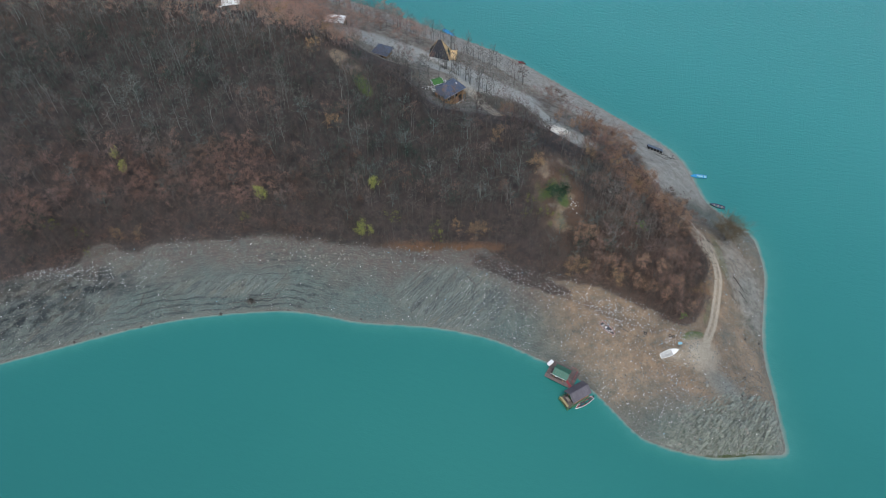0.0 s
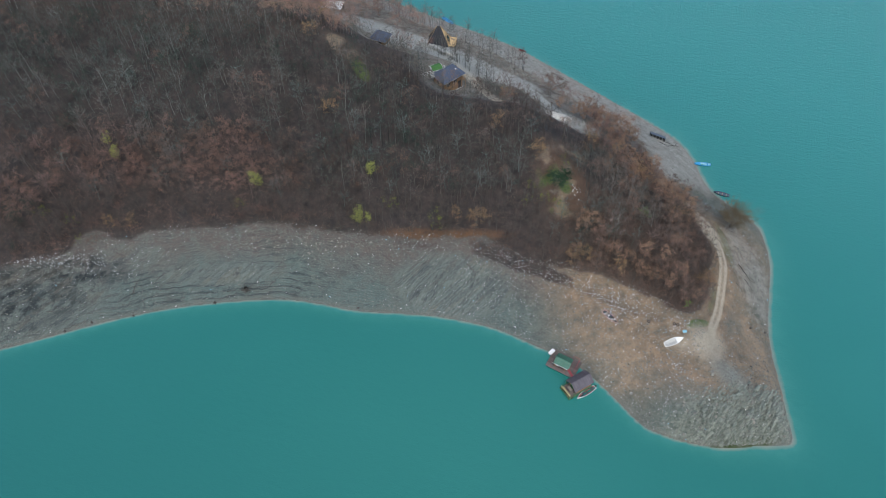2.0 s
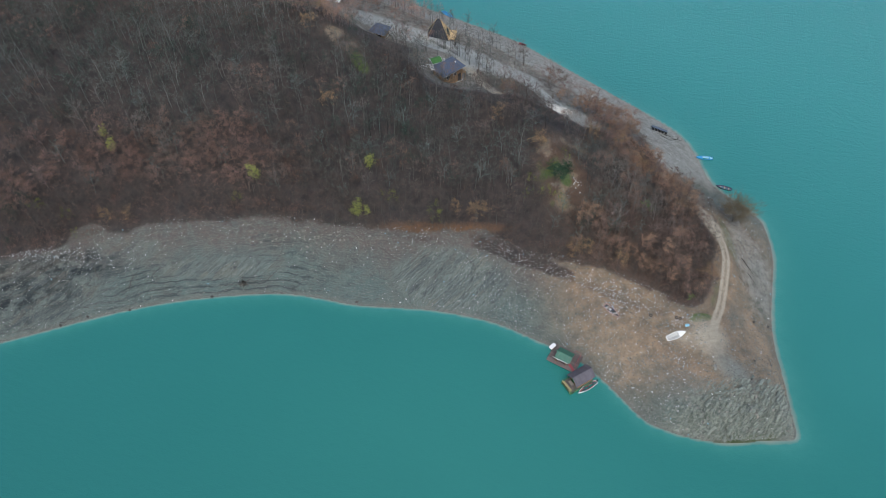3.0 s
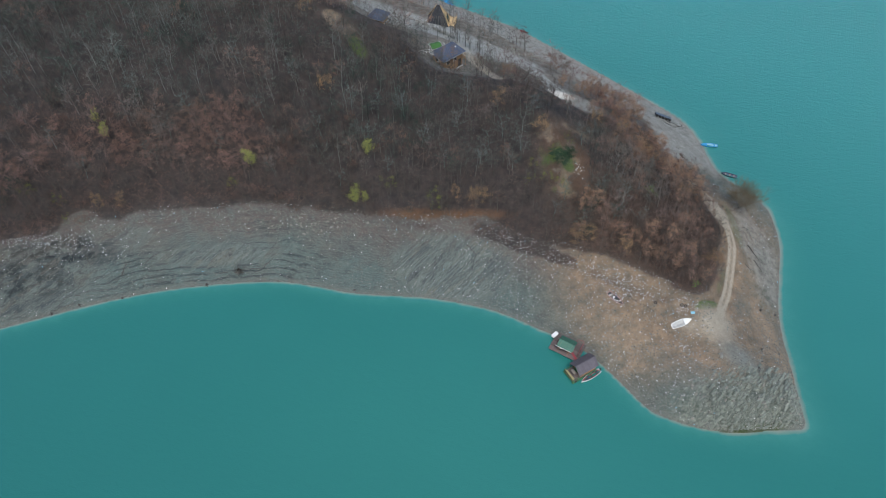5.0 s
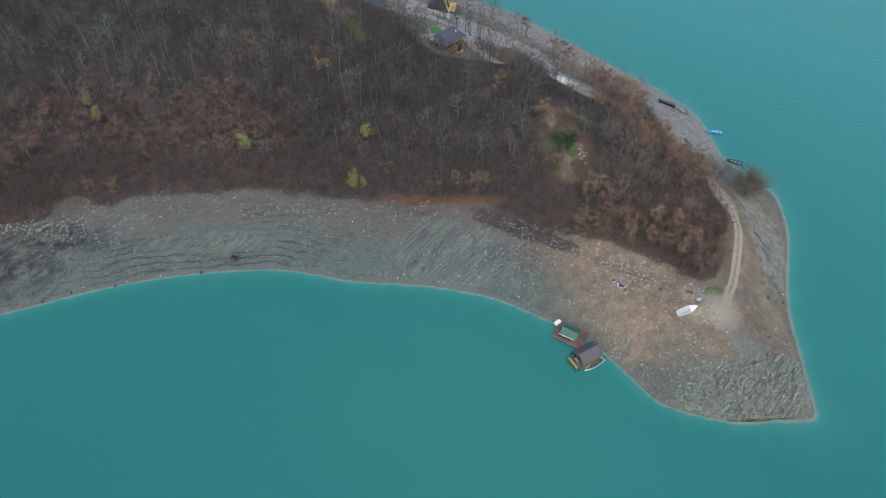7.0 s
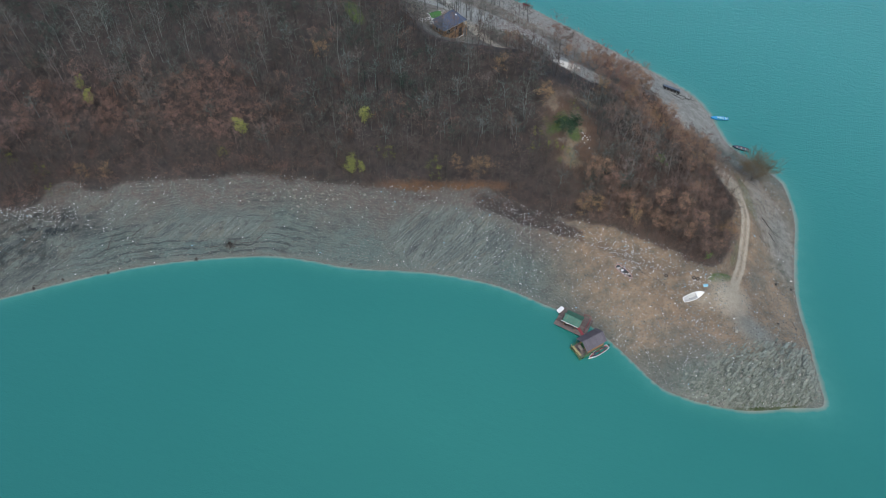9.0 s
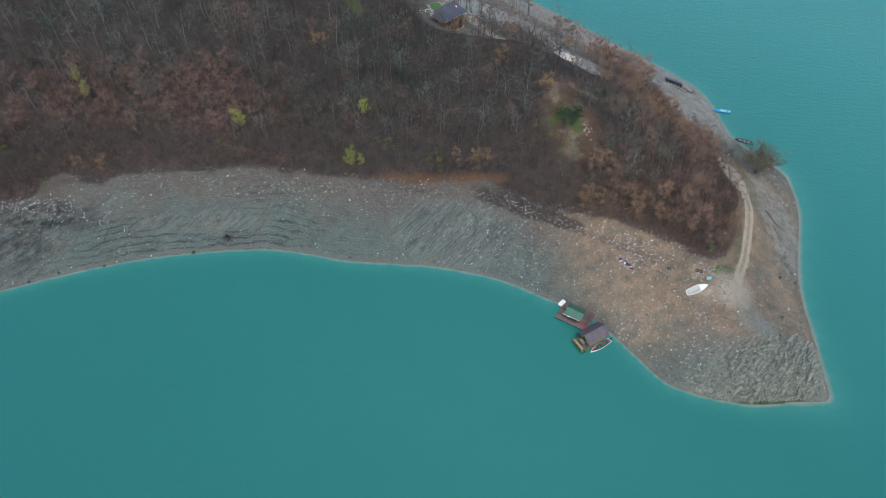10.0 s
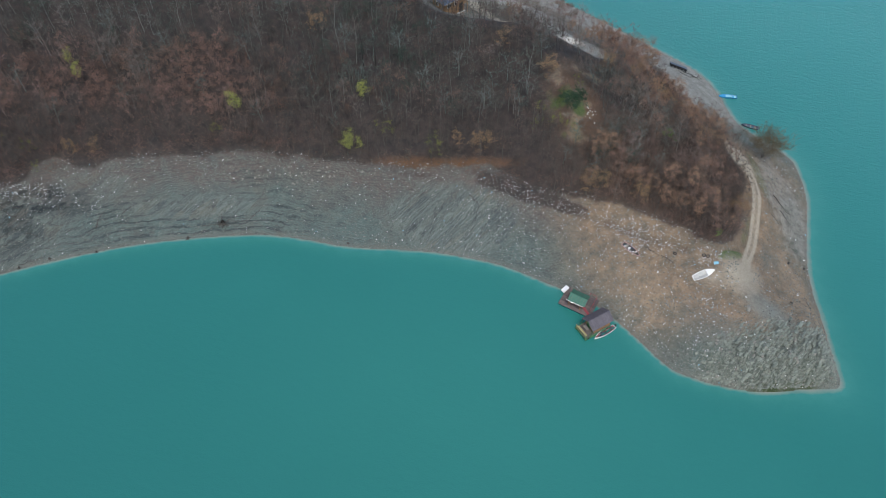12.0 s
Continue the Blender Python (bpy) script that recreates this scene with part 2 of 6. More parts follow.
PINK_OAK = tree_material("pinkish_dead_leaves", (0.165, 0.102, 0.07), (0.32, 0.208, 0.142), (0.245, 0.15, 0.10))
OLIVE = tree_material("olive_leaves", (0.10, 0.12, 0.03), (0.20, 0.21, 0.06), (0.15, 0.15, 0.05))
EVERGREEN = tree_material("evergreen_needles", (0.018, 0.04, 0.022), (0.045, 0.085, 0.05), (0.03, 0.06, 0.03))
LICHEN = tree_material("lichen_twigs", (0.08, 0.112, 0.103), (0.155, 0.205, 0.188), (0.12, 0.155, 0.14))
WILLOW = tree_material("willow_twigs", (0.085, 0.07, 0.048), (0.19, 0.155, 0.10), (0.14, 0.115, 0.075))
STONE = varied("stone", (0.12, 0.12, 0.105), (0.30, 0.29, 0.26), 3, 0.95, 0.5, lone=0.25)
PEBBLE = tree_material("pebbles", (0.085, 0.092, 0.085), (0.36, 0.37, 0.33), (0.2, 0.205, 0.185))
LITTER = tree_material("plastic_litter", (0.40, 0.42, 0.43), (0.85, 0.86, 0.87), (0.5, 0.54, 0.58), 0.5)
DRIFT = varied("driftwood", (0.03, 0.028, 0.026), (0.085, 0.078, 0.07), 4, 0.95, 0.5)
PALE_WOOD = varied("weathered_wood", (0.16, 0.14, 0.12), (0.30, 0.27, 0.23), 4, 0.9, 0.4, stretch=(1, 6, 1))
DECKING = varied("deck_boards", (0.088, 0.07, 0.067), (0.165, 0.132, 0.124), 3, 0.8, 0.3, lone=0.3)
TIMBER = varied("timber", (0.20, 0.115, 0.055), (0.34, 0.21, 0.105), 3, 0.75, 0.3, lone=0.2)
NEW_TIMBER = varied("pale_timber", (0.42, 0.28, 0.13), (0.60, 0.44, 0.24), 3, 0.7, 0.3, lone=0.15)
SLATE = varied("blue_grey_roof_sheet", (0.05, 0.066, 0.105), (0.085, 0.108, 0.16), 2, 0.45, 0.2, lone=0.12)
BLACK_ROOF = varied("black_roof_sheet", (0.011, 0.014, 0.022), (0.022, 0.026, 0.038), 2, 0.5, 0.2, lone=0.15)
BROWN_ROOF = varied("brown_roof_sheet", (0.072, 0.064, 0.076), (0.118, 0.106, 0.122), 2, 0.5, 0.2, lone=0.15)
GREEN_ROOF = varied("green_roof_sheet", (0.03, 0.10, 0.07), (0.055, 0.155, 0.11), 2, 0.45, 0.2, lone=0.15)
WHITE = varied("white_hull_paint", (0.68, 0.69, 0.68), (0.82, 0.82, 0.80), 2, 0.4, 0.1)
OFF_WHITE = varied("grey_white_liner", (0.32, 0.33, 0.32), (0.52, 0.52, 0.50), 3, 0.6, 0.2)
RED = varied("faded_red_paint", (0.19, 0.035, 0.045), (0.30, 0.06, 0.07), 3, 0.55, 0.2)
BLUE = varied("bright_blue_paint", (0.02, 0.20, 0.42), (0.04, 0.30, 0.56), 2, 0.45, 0.1)
NAVY = varied("dark_blue_paint", (0.02, 0.03, 0.055), (0.05, 0.065, 0.10), 2, 0.5, 0.2)
PALE_BLUE = varied("pale_blue_paint", (0.16, 0.40, 0.55), (0.28, 0.52, 0.64), 2, 0.5, 0.1)
PALE_BLUE_WHITE = varied("pale_blue_white_paint", (0.50, 0.56, 0.60), (0.66, 0.71, 0.74), 2, 0.45, 0.1)
FADED_PINK = varied("faded_pink_paint", (0.40, 0.22, 0.22), (0.58, 0.40, 0.39), 4, 0.6, 0.2)
GREEN_PAINT = varied("green_paint", (0.03, 0.10, 0.045), (0.06, 0.17, 0.075), 3, 0.6, 0.2)
OCHRE_PAINT = varied("yellow_ochre_paint", (0.30, 0.255, 0.12), (0.43, 0.375, 0.195), 3, 0.6, 0.2)
PLASTIC_WHITE = varied("white_plastic", (0.70, 0.71, 0.72), (0.84, 0.84, 0.84), 3, 0.4, 0.05)
CONCRETE = varied("pale_rubble", (0.30, 0.30, 0.285), (0.50, 0.50, 0.47), 3, 0.95, 0.5, lone=0.2)
RUBBER = varied("black_rubber", (0.012, 0.012, 0.013), (0.03, 0.03, 0.03), 4, 0.8, 0.3)
STEEL = varied("galvanised_steel", (0.32, 0.33, 0.34), (0.46, 0.47, 0.48), 4, 0.45, 0.1, metal=0.8)
TURF = varied("green_turf", (0.035, 0.11, 0.03), (0.07, 0.19, 0.05), 5, 0.95, 0.5)
DARK = varied("dark_opening", (0.012, 0.011, 0.01), (0.02, 0.018, 0.016), 2, 0.6, 0.0)
PANE, pane_nt, pane_b = shader("window_glass", 0.05)
pane_b.inputs["Base Color"].default_value = (0.02, 0.025, 0.03, 1)


# ---- the lie of the land ----
SHORE = [(-185, 150), (-190, 95), (-168, 62), (-130, 62), (-110, 68.5), (-91.9, 74.8), (-81.4, 78.3), (-70.6, 82.0), (-59.3, 85.0), (-47.5, 86.8),
         (-35.3, 87.5), (-27.8, 86.6), (-17.9, 84.4), (-5.7, 83.4), (1.5, 82.3), (11.0, 79.6), (18.9, 75.4), (24.8, 72.5), (29.7, 67.6),
         (33.3, 63.0), (36.9, 58.3), (39.8, 56.6), (44.8, 54.8), (50.9, 53.7), (57.4, 54.1), (63.0, 54.3), (64.2, 56.2), (64.4, 60.4),
         (65.1, 66.5), (65.5, 72.8), (66.7, 79.6), (69.4, 88.2), (71.9, 95.9), (72.7, 104.1), (71.4, 108.8), (64.3, 118.5),
         (62.8, 127.3), (60.8, 134.5), (56.2, 141.1), (41.8, 156.3), (27.4, 171.0), (19.6, 178.2),
         (1.1, 190.5), (-16.8, 201.5), (-32.0, 209.8), (-80, 232), (-130, 240), (-165, 210)]


def spline(points, closed=False, steps=4):
    """A smooth line through the points (Catmull-Rom)."""
    p = np.array(points, float)
    n = len(p)
    out = []
    for i in range(n if closed else n - 1):
        a, b, c, d = (p[(i + k) % n] if closed else p[min(max(i + k, 0), n - 1)] for k in (-1, 0, 1, 2))
        for s in range(steps):
            u = s / steps
            out.append(0.5 * (2 * b + (c - a) * u + (2 * a - 5 * b + 4 * c - d) * u * u + (3 * b - a - 3 * c + d) * u ** 3))
    if not closed:
        out.append(p[-1])
    return np.array(out)


def line_distance(x, y, line, closed=False):
    """Distance from each (x, y) to a polyline."""
    best = np.full(np.shape(x), 1e9)
    ends = np.roll(line, -1, axis=0) if closed else line[1:]
    for a, b in zip(line, ends):
        dx, dy = b - a
        u = np.clip(((x - a[0]) * dx + (y - a[1]) * dy) / max(dx * dx + dy * dy, 1e-9), 0, 1)
        best = np.minimum(best, (x - a[0] - u * dx) ** 2 + (y - a[1] - u * dy) ** 2)
    return np.sqrt(best)


def inside(x, y, line):
    """Whether each (x, y) lies within a closed polyline."""
    hit = np.zeros(np.shape(x), bool)
    for a, b in zip(line, np.roll(line, -1, axis=0)):
        if a[1] != b[1]:
            hit ^= ((a[1] > y) != (b[1] > y)) & (x < (b[0] - a[0]) * (y - a[1]) / (b[1] - a[1]) + a[0])
    return hit


def step(a, b, v):
    u = np.clip((v - a) / (b - a), 0, 1)
    return u * u * (3 - 2 * u)


def wobble(x, y, size, seed=0, octaves=3):
    """Smooth noise of about -1 to 1: value noise on a lattice of that size, in some octaves."""
    total, weight = 0.0, 1.0
    table = np.random.RandomState(seed).uniform(-1, 1, (256, 256))
    for k in range(octaves):
        u, v = np.asarray(x, float) / size + 37.1 * k, np.asarray(y, float) / size + 11.7 * k
        i, j = np.floor(u).astype(int), np.floor(v).astype(int)
        s, t = u - i, v - j
        s, t = s * s * (3 - 2 * s), t * t * (3 - 2 * t)
        i0, i1, j0, j1 = i % 256, (i + 1) % 256, j % 256, (j + 1) % 256
        total = total + weight * ((table[i0, j0] * (1 - s) + table[i1, j0] * s) * (1 - t) + (table[i0, j1] * (1 - s) + table[i1, j1] * s) * t)
        weight, size = weight * 0.5, size * 0.5
    return total


def axis(*stretches):
    return np.concatenate([np.arange(a, b, s) for a, b, s in stretches] + [[stretches[-1][1]]])


shore_line = spline(SHORE, closed=True)
GX = axis((-205, -98, 1.0), (-98, 76, 0.4), (76, 90, 1.0))
GY = axis((38, 52, 1.0), (52, 112, 0.4), (112, 215, 0.8), (215, 256, 1.2))
mx, my = np.meshgrid(GX, GY, indexing="ij")
shore_d = line_distance(mx, my, shore_line, True) * np.where(inside(mx, my, shore_line), 1, -1)


def soften(a, passes):
    for _ in range(passes):
        p = np.pad(a, 1, mode="edge")
        a = (p[:-2, 1:-1] + p[2:, 1:-1] + p[1:-1, :-2] + p[1:-1, 2:] + 2 * a) / 6
    return a


# The bank climbs at about one in two from the water, steeper towards the hill on the west.
inland = np.maximum(shore_d, 0)
climb = 0.47 + 0.11 * step(15, -45, mx)
hill = inland * climb
hill = np.where(inland > 45, 45 * climb + (inland - 45) * 0.38, hill)
# Steep rock at the very edge of the headland, flatter on top.
head = step(34, 44, mx) * step(74, 62, my)
hill = hill * (1 - head) + head * (3.6 * step(0, 3.4, inland) + 0.22 * inland)
hill = hill + step(8, 30, inland) * wobble(mx, my, 16, 3) * 0.9
# Benches cut for the cabins and the track, and the steeper bank by the willow: x, y, radius, rise.
for bx, by, br, rise in ((1, 141, 11, -5.0), (-15, 160, 12, -4.5), (-29, 174, 12, -2.5), (57, 97, 8, 1.6), (61, 88, 6, 1.6),
                         (30, 75, 6, 1.2), (26, 105, 7, 1.2), (-3, 165, 6, 0.8), (-60, 130, 25, 1.5)):
    hill = hill + rise * np.exp(-((mx - bx) ** 2 + (my - by) ** 2) / br ** 2) * step(0, 6, inland)
hill = soften(hill, 10)
land = np.where(shore_d > 0, hill, np.maximum(shore_d * 0.5, -4.0))


def lookup(table, x, y):
    x, y = np.asarray(x, float), np.asarray(y, float)
    i = np.clip(np.searchsorted(GX, x) - 1, 0, len(GX) - 2)
    j = np.clip(np.searchsorted(GY, y) - 1, 0, len(GY) - 2)
    u, v = np.clip((x - GX[i]) / (GX[i + 1] - GX[i]), 0, 1), np.clip((y - GY[j]) / (GY[j + 1] - GY[j]), 0, 1)
    return (table[i, j] * (1 - u) + table[i + 1, j] * u) * (1 - v) + (table[i, j + 1] * (1 - u) + table[i + 1, j + 1] * u) * v


def ground(x, y):
    return lookup(land, x, y)


# ---- what covers the ground ----
TRACK = [(51.8, 67.0), (50.9, 70.5), (52.2, 75.0), (55.0, 80.2), (57.2, 86.7), (58.3, 92.0), (57.6, 96.1), (55.9, 99.8), (55.2, 105.5), (53.2, 111.1), (49.4, 115.4), (44.7, 120.6), (38, 126), (28, 133)]
ROAD = [(29, 131.5), (24.8, 138.5), (21.0, 145.2), (17.0, 148.4), (11.2, 151.8), (6.1, 155.4), (0.9, 159.8), (-5.3, 163.3), (-11.0, 166.4), (-20.7, 169.7), (-29, 171.6), (-40, 176), (-60, 186)]
LANE = [(12.7, 131.9), (9.8, 142.0), (6.9, 148.2), (3.9, 154.5), (0.9, 159.0)]
WOOD = [(-175, 92), (-130, 84), (-110, 86), (-93.7, 89.6), (-85.2, 92.2), (-79.8, 94.2), (-76.8, 97.4), (-72.4, 98.4), (-67.3, 97.7), (-60.3, 99.9), (-48.2, 100.9), (-35.8, 101.6), (-23.3, 100.2), (-10.7, 98.6),
        (1.7, 98.6), (8.6, 97.6), (13.6, 94.6), (17.6, 92.4), (23.5, 91.0), (31.4, 88.0), (38.6, 83.8), (43.6, 79.7), (47.0, 77.3), (52.0, 81.0), (54.8, 88), (55.6, 95), (52.6, 101.0),
        (52.0, 106), (50.0, 112), (44.5, 119), (37, 125), (29, 128.5), (22, 130), (15, 131), (8, 130.5), (1, 131.5), (-5, 134), (-8, 143), (-8, 151), (-14, 153), (-22, 157),
        (-34, 165), (-48, 172), (-70, 182), (-110, 205), (-160, 195), (-178, 150)]
wood_line, track_line, road_line, lane_line = spline(WOOD, True, 3), spline(TRACK), spline(ROAD), spline(LANE)


def blob(x, y, cx, cy, rx, ry, turn=0.0, soft=0.5):
    c, s = math.cos(radians(turn)), math.sin(radians(turn))
    u, v = ((x - cx) * c + (y - cy) * s) / rx, (-(x - cx) * s + (y - cy) * c) / ry
    return step(1 + soft, 1 - soft, np.sqrt(u * u + v * v))


wood_d = line_distance(mx, my, wood_line, True) * np.where(inside(mx, my, wood_line), 1, -1)
track_d, road_d, lane_d = line_distance(mx, my, track_line), line_distance(mx, my, road_line), line_distance(mx, my, lane_line)
clearing = np.maximum.reduce([blob(mx, my, -22.5, 138.5, 7, 2.4, -45), blob(mx, my, 24.0, 107, 4.6, 9.5, 15), blob(mx, my, 27, 105, 3, 3), blob(mx, my, 29, 114, 4.5, 2.5, -30), blob(mx, my, -74.5, 97.0, 2.8, 1.6, 5)])
# The strip of trees between track and shore on the far side is wooded ground too.
strip = step(12, 15, shore_d) * step(130, 150, my) * step(38, 20, mx) + step(12, 15, shore_d) * step(112, 118, my) * step(60, 50, mx)
near_side = step(112, 105, my)
ditch_d = line_distance(mx, my, spline([(8, 94.2), (14, 92.0), (21, 89.4), (28, 85.8), (36, 80.9), (42, 77.2)]))
humus = 0.46 * step(2.4, 0.2, ditch_d + 1.2 * wobble(mx, my, 2.5, 41)) + 0.55 * blob(mx, my, 18, 91, 7, 1.8, -24) + 0.5 * blob(mx, my, 10, 95.6, 6, 1.6, -22) + 0.45 * blob(mx, my, -6, 97.2, 6, 1.4, -5) + 0.4 * step(1.4, 0.3, line_distance(mx, my, spline([(58.0, 70), (59.6, 79), (60.8, 88), (61, 95)])) + 0.8 * wobble(mx, my, 2.5, 43))
cover = {
    "forest": np.clip(np.maximum(humus, np.maximum(step(-1.8, 1.4, wood_d + 0.45 * wobble(mx, my, 3.5, 8)) * (1 - 0.6 * clearing * (0.75 + 0.6 * wobble(mx, my, 2.5, 71))), 0.22 * np.clip(strip, 0, 1))), 0, 1) * step(1.2, 2.2, road_d),
    "track": np.maximum.reduce([step(1.15, 0.6, track_d) * step(67.5, 73, my) * step(126, 112, my) * (1 - 0.55 * step(0.5, 0.15, track_d) * step(74, 78, my)), 0.85 * blob(mx, my, 50.4, 72.0, 4.0, 3.6, 20, 0.8), 0.55 * blob(mx, my, 46.6, 71.4, 4.5, 1.7, -12, 0.8), blob(mx, my, 56.5, 98.5, 1.9, 4.2, 28), 0.85 * step(2.0, 1.0, lane_d)]),
    "tan": np.clip(step(14, 34, mx) * step(114, 98, my) * np.maximum(step(58, 67, my), step(57, 61, mx) * step(60, 64, my)) * (0.75 + 0.4 * step(0.5, 5, shore_d)) * (0.95 + 0.4 * wobble(mx, my, 9, 5)) * (1 - 0.3 * step(76, 84, my) * step(7.5, 3.5, shore_d)) + 0.75 * step(9.5, 12, shore_d) * step(-0.5, -3, wood_d) * step(100, 60, my) + 0.75 * clearing * step(-60, -40, mx) + 0.6 * step(108, 120, my) * step(16, 12, shore_d) + 0.4 * step(134, 146, my), 0, 1),
    "rock": np.clip(np.maximum(blob(mx, my, 53.6, 57.8, 13.0, 5.4, 10, 0.45), 0.22 * blob(mx, my, -88, 80, 16, 9, 15)), 0, 1),
    "ledge": np.clip(np.maximum.reduce([blob(mx, my, 2, 88.5, 12, 6, -8, 0.5), 0.7 * blob(mx, my, -47, 92, 15, 2.2, 4), 0.85 * blob(mx, my, -84, 85, 15, 6.5, 12), 0.5 * blob(mx, my, -66, 94, 9, 3, 5)]), 0, 1),
    "sludge": np.clip(0.85 * blob(mx, my, -86, 86.5, 13, 6, 12, 0.6) + 0.75 * blob(mx, my, -73, 91.5, 6.5, 2.6, 4, 0.6) + 0.5 * blob(mx, my, -98, 80, 10, 6, 15, 0.7), 0, 1) * step(0.5, 2, shore_d),
    "shelves": np.clip(np.maximum(blob(mx, my, -48, 89.6, 22, 3.4, 3, 0.6), 0.9 * blob(mx, my, -84, 80.5, 22, 5.0, 17, 0.6)) + 0.4 * step(-8, -22, mx) * near_side * (0.6 + 0.8 * wobble(mx, my, 12, 45)), 0, 1),
    "smear": np.clip(np.maximum(blob(mx, my, 53.6, 65.2, 2.3, 5.2, 42, 0.7), 0.7 * blob(mx, my, 61.0, 60.0, 2.6, 3.6, 20, 0.7)), 0, 1),
    "sandy": np.clip(np.maximum.reduce([blob(mx, my, 62.2, 68.5, 2.6, 9.0, 8, 0.6), 0.6 * blob(mx, my, 37, 69, 8, 4, -30, 0.7), 0.85 * blob(mx, my, 45, 62, 7, 4, -25, 0.7)]), 0, 1),
    "ember": np.clip(np.maximum.reduce([blob(mx, my, 0.5, 98.6, 12, 1.2, -3, 0.5), 0.5 * blob(mx, my, 26, 107, 4, 8, 15), 0.8 * blob(mx, my, -73.5, 95.8, 3.0, 1.2, 5)]), 0, 1),
    "algae": step(0.95, 0.3, np.abs(shore_d - 0.2)) * step(47, 51, mx) * step(62, 58, mx) * step(58, 56, my),
    "above": np.clip(shore_d, -2, 40),
    "wet": step(1.1, 0.1, np.abs(shore_d)),
    "grass": np.clip(np.maximum.reduce([blob(mx, my, 49.3, 75.6, 2.8, 0.9, 22), 0.45 * blob(mx, my, 54.0, 82, 0.8, 4.5, -25), 0.75 * blob(mx, my, -18.5, 133.5, 1.6, 3, 40), 0.75 * blob(mx, my, 24, 106, 3.5, 7, 15) * (0.75 + 0.7 * wobble(mx, my, 2.2, 73)), 0.2 * blob(mx, my, 10, 96, 7, 1.2, -20), 0.5 * blob(mx, my, 60, 96, 1.5, 7, 5)]), 0, 1),
    "pale": np.clip(np.maximum.reduce([step(2.6, 1.0, road_d) * step(50, 20, mx) * step(-30, -15, mx), blob(mx, my, 27.8, 131.5, 3.4, 2.4, -30), blob(mx, my, -7, 165, 6, 3, -20), blob(mx, my, -1, 158, 6.5, 2.6, -38), 0.7 * blob(mx, my, 32, 130, 6, 4, -40), 0.46 * step(108, 122, my) * step(16, 12, shore_d), 0.3 * step(124, 134, my) * step(-0.5, -2.5, wood_d), 0.36 * blob(mx, my, 65, 92, 6, 14, 8, 0.5), 0.6 * step(140, 148, my) * step(-40, -25, mx) * step(7, 3, road_d), 0.2 * blob(mx, my, -22.5, 138.5, 7, 2.6, -45), 0.17 * blob(mx, my, 23.5, 108, 4.2, 8, 15) * (0.8 + 0.9 * wobble(mx, my, 2.4, 75))]), 0, 1),
}

# Relief too fine for the plan: wave-cut steps on the bank, tilted beds on the headland, hummocks in the wood.
on_bank = step(0.3, 1.5, shore_d) * step(1, -1, wood_d)
land = land + on_bank * (1 - cover["track"]) * (0.05 + 0.05 * wobble(mx, my, 11, 16)) * (np.mod(land / 0.5 + 1.3 * wobble(mx, my, 8, 2), 1.0) - 0.5)
across = mx * math.cos(radians(-42)) + my * math.sin(radians(-42))
along = mx * math.cos(radians(48)) + my * math.sin(radians(48))
beds = np.mod(across / 1.3 + 0.55 * wobble(across * 2, along * 0.5, 5, 4) + 0.5 * wobble(mx, my, 2.2, 14), 1.0)
land = land + cover["rock"] * step(0.1, 1.2, shore_d) * (0.9 * (beds - 0.5) + 0.4 * wobble(mx, my, 1.6, 6))
slips = np.mod(across / 1.2 + 0.6 * wobble(across * 2, along * 0.4, 4, 7), 1.0)
land = land + cover["ledge"] * step(0.3, 1.5, shore_d) * (0.16 * (slips - 0.5) + 0.12 * wobble(mx, my, 1.2, 9))
land = land + on_bank * 0.11 * wobble(mx, my, 0.9, 10) + step(0, 3, wood_d) * 0.25 * wobble(mx, my, 2.5, 11)
land = land - 0.3 * step(0.9, 0.2, ditch_d) - 0.10 * step(0.9, 0.3, np.abs(track_d - 0.62)) * step(74, 78, my) * step(126, 112, my)


def grid_mesh(name, xs, ys, z, keep=None, fields=None):
    nx, ny = len(xs), len(ys)
    gx, gy = np.meshgrid(xs, ys, indexing="ij")
    co = np.stack([gx, gy, z], -1).reshape(-1, 3)
    index = np.arange(nx * ny).reshape(nx, ny)
    quads = np.stack([index[:-1, :-1], index[1:, :-1], index[1:, 1:], index[:-1, 1:]], -1)
    if keep is not None:
        quads = quads[keep[:-1, :-1] | keep[1:, 1:]]
    quads = quads.reshape(-1, 4)
    used = np.unique(quads)
    remap = np.zeros(len(co), int)
    remap[used] = np.arange(len(used))
    return raw_mesh(name, co[used], remap[quads], {k: np.ravel(v)[used] for k, v in (fields or {}).items()}, smooth=True)


def raw_mesh(name, co, faces, fields=None, slots=None, smooth=False):
    """A mesh straight from arrays of places and of equal-sided faces."""
    me = bpy.data.meshes.new(name)
    n, k = faces.shape
    me.vertices.add(len(co))
    me.vertices.foreach_set("co", np.ascontiguousarray(co, dtype=np.float32).ravel())
    me.loops.add(n * k)
    me.loops.foreach_set("vertex_index", np.ascontiguousarray(faces, dtype=np.int32).ravel())
    me.polygons.add(n)
    me.polygons.foreach_set("loop_start", np.arange(0, n * k, k, dtype=np.int32))
    if slots is not None:
        me.polygons.foreach_set("material_index", np.ascontiguousarray(slots, dtype=np.int32))
    me.polygons.foreach_set("use_smooth", np.full(n, smooth))
    for key, v in (fields or {}).items():
        me.attributes.new(key, "FLOAT", "POINT").data.foreach_set("value", np.ascontiguousarray(v, dtype=np.float32))
    me.update(calc_edges=True)
    me.validate()
    return me


ground_ob = new("ground", grid_mesh("ground", GX, GY, land, shore_d > -9, cover))
ground_ob.data.materials.append(GROUND)
tagged(ground_ob, "steep grey shale bank, brown soil headland and leaf-covered wooded hill", "ground", kind="structure")

